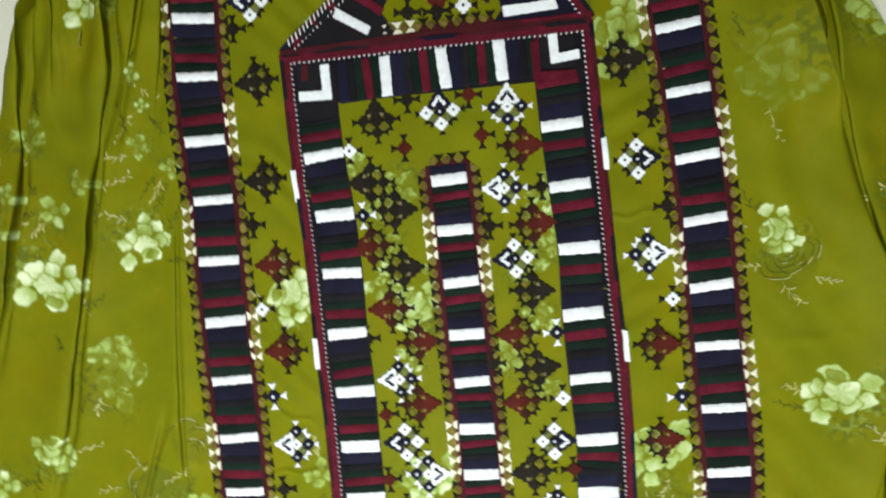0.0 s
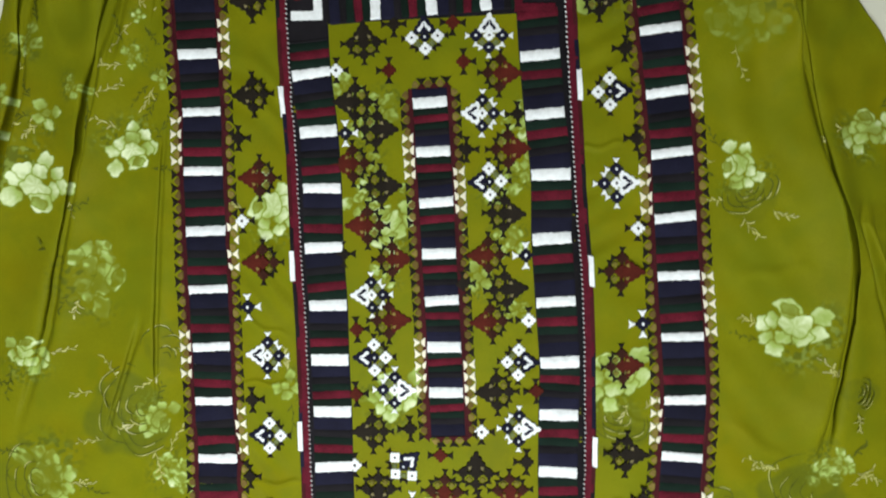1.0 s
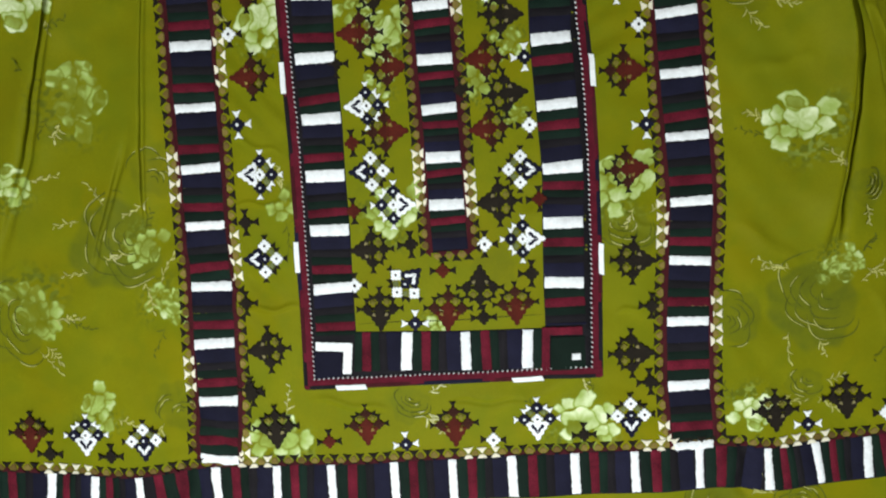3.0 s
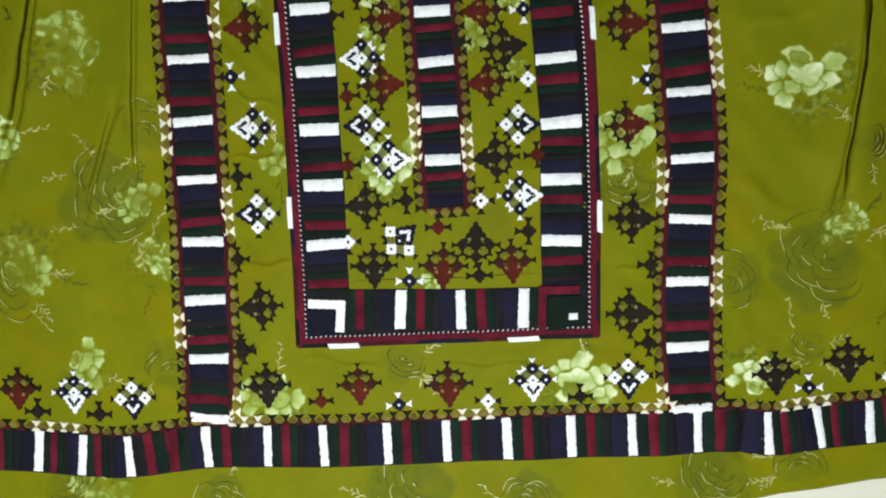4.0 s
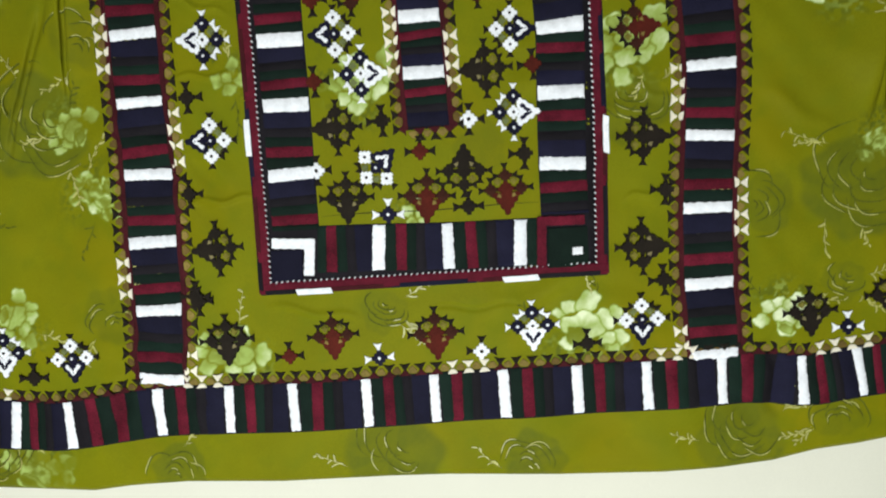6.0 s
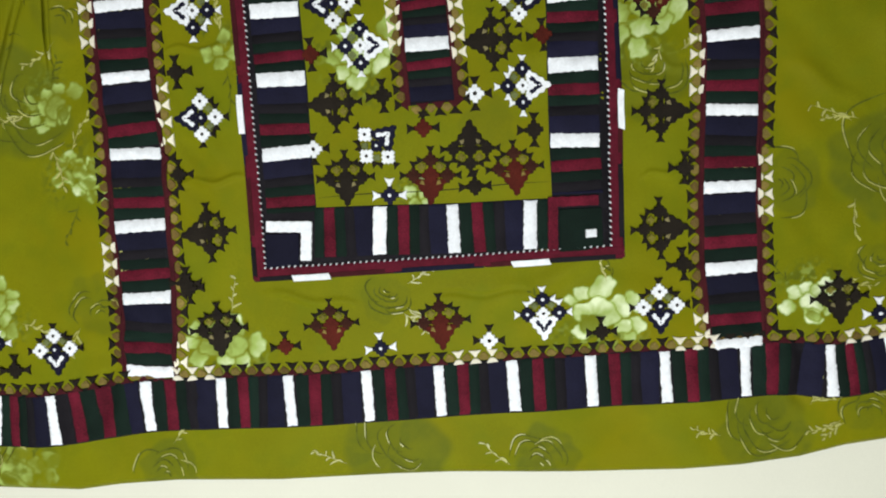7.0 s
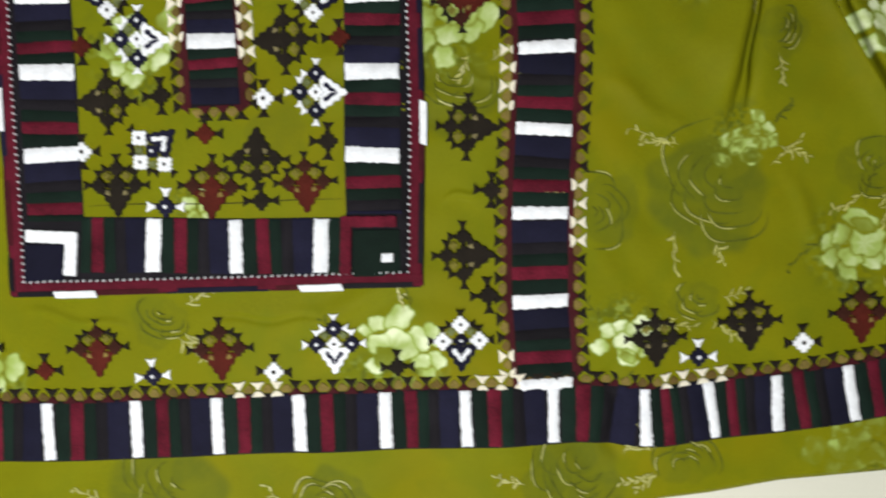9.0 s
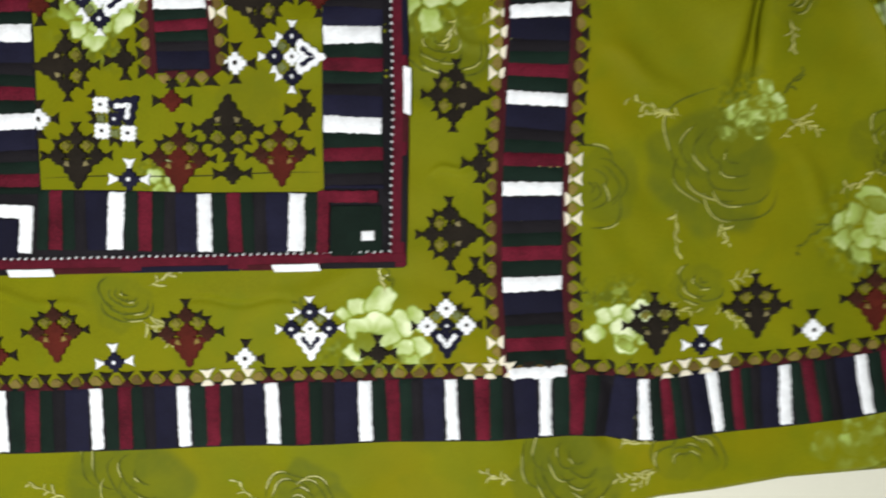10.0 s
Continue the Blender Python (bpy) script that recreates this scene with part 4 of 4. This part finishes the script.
def across(u, v):
    """A place on the pocket: u from its left to its right side, v from bottom to top."""
    a = [BL[i] + (BR[i] - BL[i]) * u for i in (0, 1)]
    b = [TL[i] + (TR[i] - TL[i]) * u for i in (0, 1)]
    return a[0] + (b[0] - a[0]) * v, a[1] + (b[1] - a[1]) * v


u, v = np.meshgrid(np.linspace(0.02, 0.98, 270), np.linspace(0.012, 0.988, 520))
px, py = across(u, v)
cloth_mesh("pocket_panel", px, py, height(px, py) + P_LIFT, "olive satin pocket panel covered with stitched motifs")


LEFT_SIDE = [TL, (-0.2152, 0.511), (-0.2060, 0.453), (-0.1950, 0.394), (-0.1865, 0.340), (-0.1790, 0.290), (-0.1702, 0.238), (-0.1590, 0.158), (-0.1550, 0.125), (-0.1475, 0.073), BL]
RIGHT_SIDE = [BR, (0.1340, 0.095), (0.1290, 0.148), (0.1240, 0.185), (0.1153, 0.250), (0.1055, 0.312), (0.0905, 0.388), (0.0840, 0.425), (0.0745, 0.477), (0.0620, 0.548), TR]


def side_line(a, b):
    if (a, b) == (TL, BL):
        return Line(LEFT_SIDE)
    if (a, b) == (BR, TR):
        return Line(RIGHT_SIDE)
    p, q = np.array(a), np.array(b)
    return Line([p + (q - p) * f for f in np.linspace(0, 1, 6)])


def piping(a, b, seed, double=False):
    """The pocket's folded edge: a dark outer cord, a maroon strip and a line of small white stitches; the pocket is on the left of a to b."""
    line = side_line(a, b)
    s0, s1 = line.where(*a), line.where(*b)
    cord = ground_strip("pocket_piping", line, s0 - 0.001, s1 + 0.001, -0.0002, 0.0086, MAROON_STRIP, P_LIFT + 0.0014, dress, "maroon edging with white stitches and a striped outer fold")
    rnd = random.Random(seed)
    s, n = s0, 0
    while s < s1 - 0.004:
        e = min(s1, s + rnd.uniform(0.035, 0.075))
        stripe("edge_stripe", (PLUM, MAROON, NAVY, MAROON, PLUM)[n % 5], line, s, e, -0.0014, 0.0026, cord, rnd, P_LIFT + 0.0010, 0.0010, 0.0002)
        s, n = e, n + 1
    verts, faces, idx = [], [], []
    step = 0.0046
    for k in range(int((s1 - s0 - 0.016) / step)):
        c = s0 + 0.009 + k * step
        j = rnd.uniform(-0.0003, 0.0003)
        x, y = line.at(np.array([c - 0.0010, c + 0.0004, c + 0.0011, c - 0.0003]), np.array([0.0082, 0.0082, 0.0098, 0.0098]) + j)
        zz = float(height(x[0], y[0])) + P_LIFT + 0.0015
        pad(verts, faces, idx, np.stack([x, y], 1), zz, zz + 0.0012, 0, 0.0003)
        if double:
            x, y = line.at(np.array([c - 0.0016, c - 0.0002, c + 0.0026, c + 0.0012]), np.array([-0.0014, -0.0014, 0.0040, 0.0040]) + j)
            pad(verts, faces, idx, np.stack([x, y], 1), zz + 0.0004, zz + 0.0014, 0, 0.0003)
    mesh_object("stitch_line", verts, faces, [WHITE], cord, idx, False, "small white stitches in a row")
    return line, cord


MAROON_STRIP = mat("maroon_edging", (0.080, 0.006, 0.015), vary=0.45, coarse=90, bump=0.5)
pipes = [piping(BL, BR, 1), piping(BR, TR, 2), piping(TR, TL, 3), piping(TL, BL, 4)]
EDGE_WHITES = [(3, -0.205, 0.445), (3, -0.177, 0.291), (3, -0.155, 0.125), (1, 0.069, 0.489), (1, 0.103, 0.318), (1, 0.127, 0.147), (0, -0.095, 0.003), (0, 0.072, 0.025)]
for n, (k, ex, ey) in enumerate(EDGE_WHITES):
    line, cord = pipes[k]
    s = line.where(ex, ey)
    stripe("white_stripe", WHITE, line, s - 0.0145, s + 0.0145, -0.0026, 0.0022, cord, random.Random(60 + n), P_LIFT + 0.0022, 0.0010, 0.0003)

B_LIFT = P_LIFT + 0.0005
for k in range(4):
    a, b = ((BL, BR), (BR, TR), (TR, TL), (TL, BL))[k]
    line = side_line(a, b)
    ground_strip("dark_ground", line, line.where(*a) + 0.004, line.where(*b) - 0.004, 0.006, 0.0480, PLUM, P_LIFT + 0.00025 + 0.00005 * k, dress, "dark plum ground stitching round the pocket")
band(POCKET_LEFT_WHITES, 0.0385, False, 0.032, 0.045, B_LIFT, 5, "striped embroidery band on the pocket", wide_white=0.18, plain=(0.040, 0.040))
pr = band(POCKET_RIGHT_WHITES, 0.0385, True, 0.044, 0.040, B_LIFT, 6, "striped embroidery band on the pocket", wide_white=0.18, plain=(0.040, 0.036))
pt = band(POCKET_TOP_WHITES, 0.0375, False, 0.044, 0.034, B_LIFT + 0.0002, 7, "striped embroidery band along the pocket's opening", wide_white=0.17)
band(POCKET_BOTTOM_WHITES, 0.0385, True, 0.050, 0.014, B_LIFT + 0.0002, 8, "striped embroidery band along the pocket's foot", wide_white=0.17)
ce = band(CENTRE_WHITES, 0.0345, True, 0.014, 0.044, B_LIFT, 9, "striped embroidery band down the middle of the pocket", edge=TRIM_EDGE, wide_white=0.17)
for side in (-1, 1):
    trim(ce[0], ce[1], ce[2], side * (0.01725 + TRIM_EDGE), side, PALE_TRIM, B_LIFT, ce[3], 40 + side, pitch=0.0115)


def end_trim(line, s, width, way, lift, parent, seed):
    """The trim across the end of a band."""
    a, b = line.at(s, -width / 2), line.at(s, width / 2)
    l = side_line(a, b)
    trim(l, l.where(*a) + 0.001, l.where(*b), 0.0008 * way, way, (), lift, parent, seed, pitch=0.0118)


end_trim(ce[0], ce[1], 0.040, 1, B_LIFT, ce[3], 51)
end_trim(ce[0], ce[2], 0.040, -1, B_LIFT, ce[3], 52)

# the chest panel's lower end above the pocket: dark bands that run up both sides, the pale bars on them and an edged olive field between


def patch(name, outline, material, lift, high, label, parent=dress, steps=6, depth=0.0004, seed=1):
    verts, faces, idx = [], [], []
    zz = float(np.mean([height(*p) for p in outline])) + lift
    pad(verts, faces, idx, stepped(outline, steps, depth, random.Random(seed)), zz, zz + high, 0, 0.0006)
    return mesh_object(name, verts, faces, [material], parent, idx, False, label)


lower_left = patch("chest_band", [(-0.222, 0.566), (-0.116, 0.582), (-0.142, 0.590), (-0.098, 0.665), (-0.130, 0.665)], PLUM, 0.0012, 0.0012, "dark band of the chest panel above the pocket")
lower_right = patch("chest_band", [(-0.034, 0.595), (0.054, 0.607), (0.006, 0.665), (-0.046, 0.665), (-0.026, 0.610)], NAVY, 0.0012, 0.0012, "dark band of the chest panel above the pocket")
patch("white_stripe", [(-0.1735, 0.6060), (-0.1765, 0.5975), (-0.1440, 0.5830), (-0.1410, 0.5905)], WHITE, 0.0026, 0.0014, "", lower_left)
patch("crimson_stripe", [(-0.160, 0.624), (-0.158, 0.614), (-0.133, 0.600), (-0.130, 0.607)], RED, 0.0024, 0.0012, "", lower_left)
patch("white_stripe", [(-0.0260, 0.6120), (-0.0240, 0.6030), (0.0230, 0.6120), (0.0200, 0.6200)], WHITE, 0.0026, 0.0014, "", lower_right)
patch("crimson_stripe", [(-0.010, 0.6010), (-0.008, 0.5985), (0.046, 0.6065), (0.044, 0.6095)], RED, 0.0024, 0.0012, "", lower_right)
patch("maroon_strip", [(-0.222, 0.5665), (-0.222, 0.5625), (-0.020, 0.5920), (0.051, 0.6030), (0.051, 0.6075), (-0.020, 0.6005), (-0.100, 0.5880), (-0.160, 0.5770)], MAROON, 0.0022, 0.0010, "maroon strip over the pocket's opening")
chest = side_line((-0.140, 0.5835), (-0.030, 0.6000))
trim(chest, chest.where(-0.140, 0.5835), chest.where(-0.028, 0.600), 0.0005, 1, [(-0.128, 0.590, 0.018)], 0.0016, dress, 77, pitch=0.0118)
for a, b, seed in (((-0.130, 0.6650), (-0.224, 0.566), 11), ((0.054, 0.607), (0.006, 0.665), 12)):
    piping(a, b, seed, seed == 11)
MOTIFS_CHEST = [(-0.060, 0.612, "wd"), (-0.109, 0.604, "sd"), (-0.084, 0.623, "Rd"), (-0.083, 0.606, "sd"), (-0.040, 0.622, "sd")]

# corner figures of the pocket's bands: white elbows, a crimson elbow and one small white tab


def elbow(corner, arm_a, arm_b, material, thick, name):
    """Two bars that meet at a corner."""
    base = new(name, bpy.data.meshes.new(name))
    base.parent = dress
    rnd = random.Random(int(abs(corner[0]) * 1e4))
    bars = []
    for end in (arm_a, arm_b):
        d = np.array(end) - np.array(corner)
        l = np.linalg.norm(d)
        t = d / l
        nrm = np.array([-t[1], t[0]]) * thick / 2
        o = np.array(corner) - t * thick / 2
        bars.append([tuple(o - nrm), tuple(np.array(end) - nrm), tuple(np.array(end) + nrm), tuple(o + nrm)])
    verts, faces, idx = [], [], []
    for n, quad in enumerate(bars):
        outline = stepped(quad, 5, 0.0005, rnd)
        zz = float(height(*corner)) + B_LIFT + 0.0014 + 0.0003 * n
        pad(verts, faces, idx, outline, zz, zz + 0.0010, 0, 0.0004)
    base.data.from_pydata([tuple(map(float, q)) for q in verts], [], faces)
    base.data.materials.append(material)
    return base


elbow((-0.1780, 0.5290), (-0.1820, 0.5560), (-0.2040, 0.5260), WHITE, 0.0085, "corner_figure")["label"] = "white stitched elbow at the pocket corner"
elbow((0.0230, 0.5690), (0.0190, 0.5900), (0.0440, 0.5740), WHITE, 0.008, "corner_figure")["label"] = "white stitched elbow at the pocket corner"
elbow((-0.1010, 0.0440), (-0.1000, 0.0180), (-0.1320, 0.0420), WHITE, 0.0085, "corner_figure")["label"] = "white stitched elbow at the pocket corner"
elbow((0.0840, 0.0750), (0.0870, 0.0390), (0.1180, 0.0790), RED, 0.0075, "corner_figure")["label"] = "crimson stitched elbow at the pocket corner"
elbow((0.0085, 0.5535), (0.0040, 0.5830), (0.0420, 0.5565), RED, 0.0075, "corner_figure")["label"] = "crimson stitched elbow at the pocket corner"
patch("corner_ground", [(-0.133, 0.036), (-0.107, 0.039), (-0.105, 0.014), (-0.131, 0.010)], NAVY, B_LIFT + 0.0004, 0.0008, "navy stitched square at the pocket corner")
patch("corner_ground", [(0.092, 0.038), (0.125, 0.042), (0.121, 0.074), (0.089, 0.070)], GREEN, B_LIFT + 0.0004, 0.0008, "bottle green stitched square at the pocket corner")
patch("corner_ground", [(-0.209, 0.556), (-0.185, 0.558), (-0.183, 0.532), (-0.205, 0.530)], PLUM, B_LIFT + 0.0004, 0.0008, "dark plum stitched square at the pocket corner")
patch("maroon_tab", [(-0.203, 0.555), (-0.197, 0.556), (-0.196, 0.541), (-0.203, 0.540)], MAROON, B_LIFT + 0.0012, 0.0008, "small maroon stitched tab at the pocket corner", steps=3)
patch("white_tab", [(0.1105, 0.0500), (0.1190, 0.0512), (0.1182, 0.0575), (0.1100, 0.0562)], WHITE, B_LIFT + 0.0012, 0.0010, "small white stitched tab at the pocket corner", steps=3)
verts, faces = [], []
ribbon([(-0.0935 + 0.174 * f, 0.0665 + 0.0235 * f + 0.0006 * math.sin(9 * f)) for f in np.linspace(0, 1, 60)], 0.0007, P_LIFT + 0.0003)
mesh_object("loose_thread", verts, faces, [BLACK], dress, label="thin dark thread across the pocket")

# ---------------------------------------------------------------- motifs
n = 0
for rows, lift in ((MOTIFS_CHEST, 0.0008), (MOTIFS_LEFT, 0.0002), (MOTIFS_RIGHT, 0.0002), (MOTIFS_HEM, 0.0002), (MOTIFS_POCKET_LEFT, P_LIFT + 0.0002), (MOTIFS_POCKET_RIGHT, P_LIFT + 0.0002)):
    for mx, my, code in rows:
        motif(mx, my, code, n, lift)
        n += 1
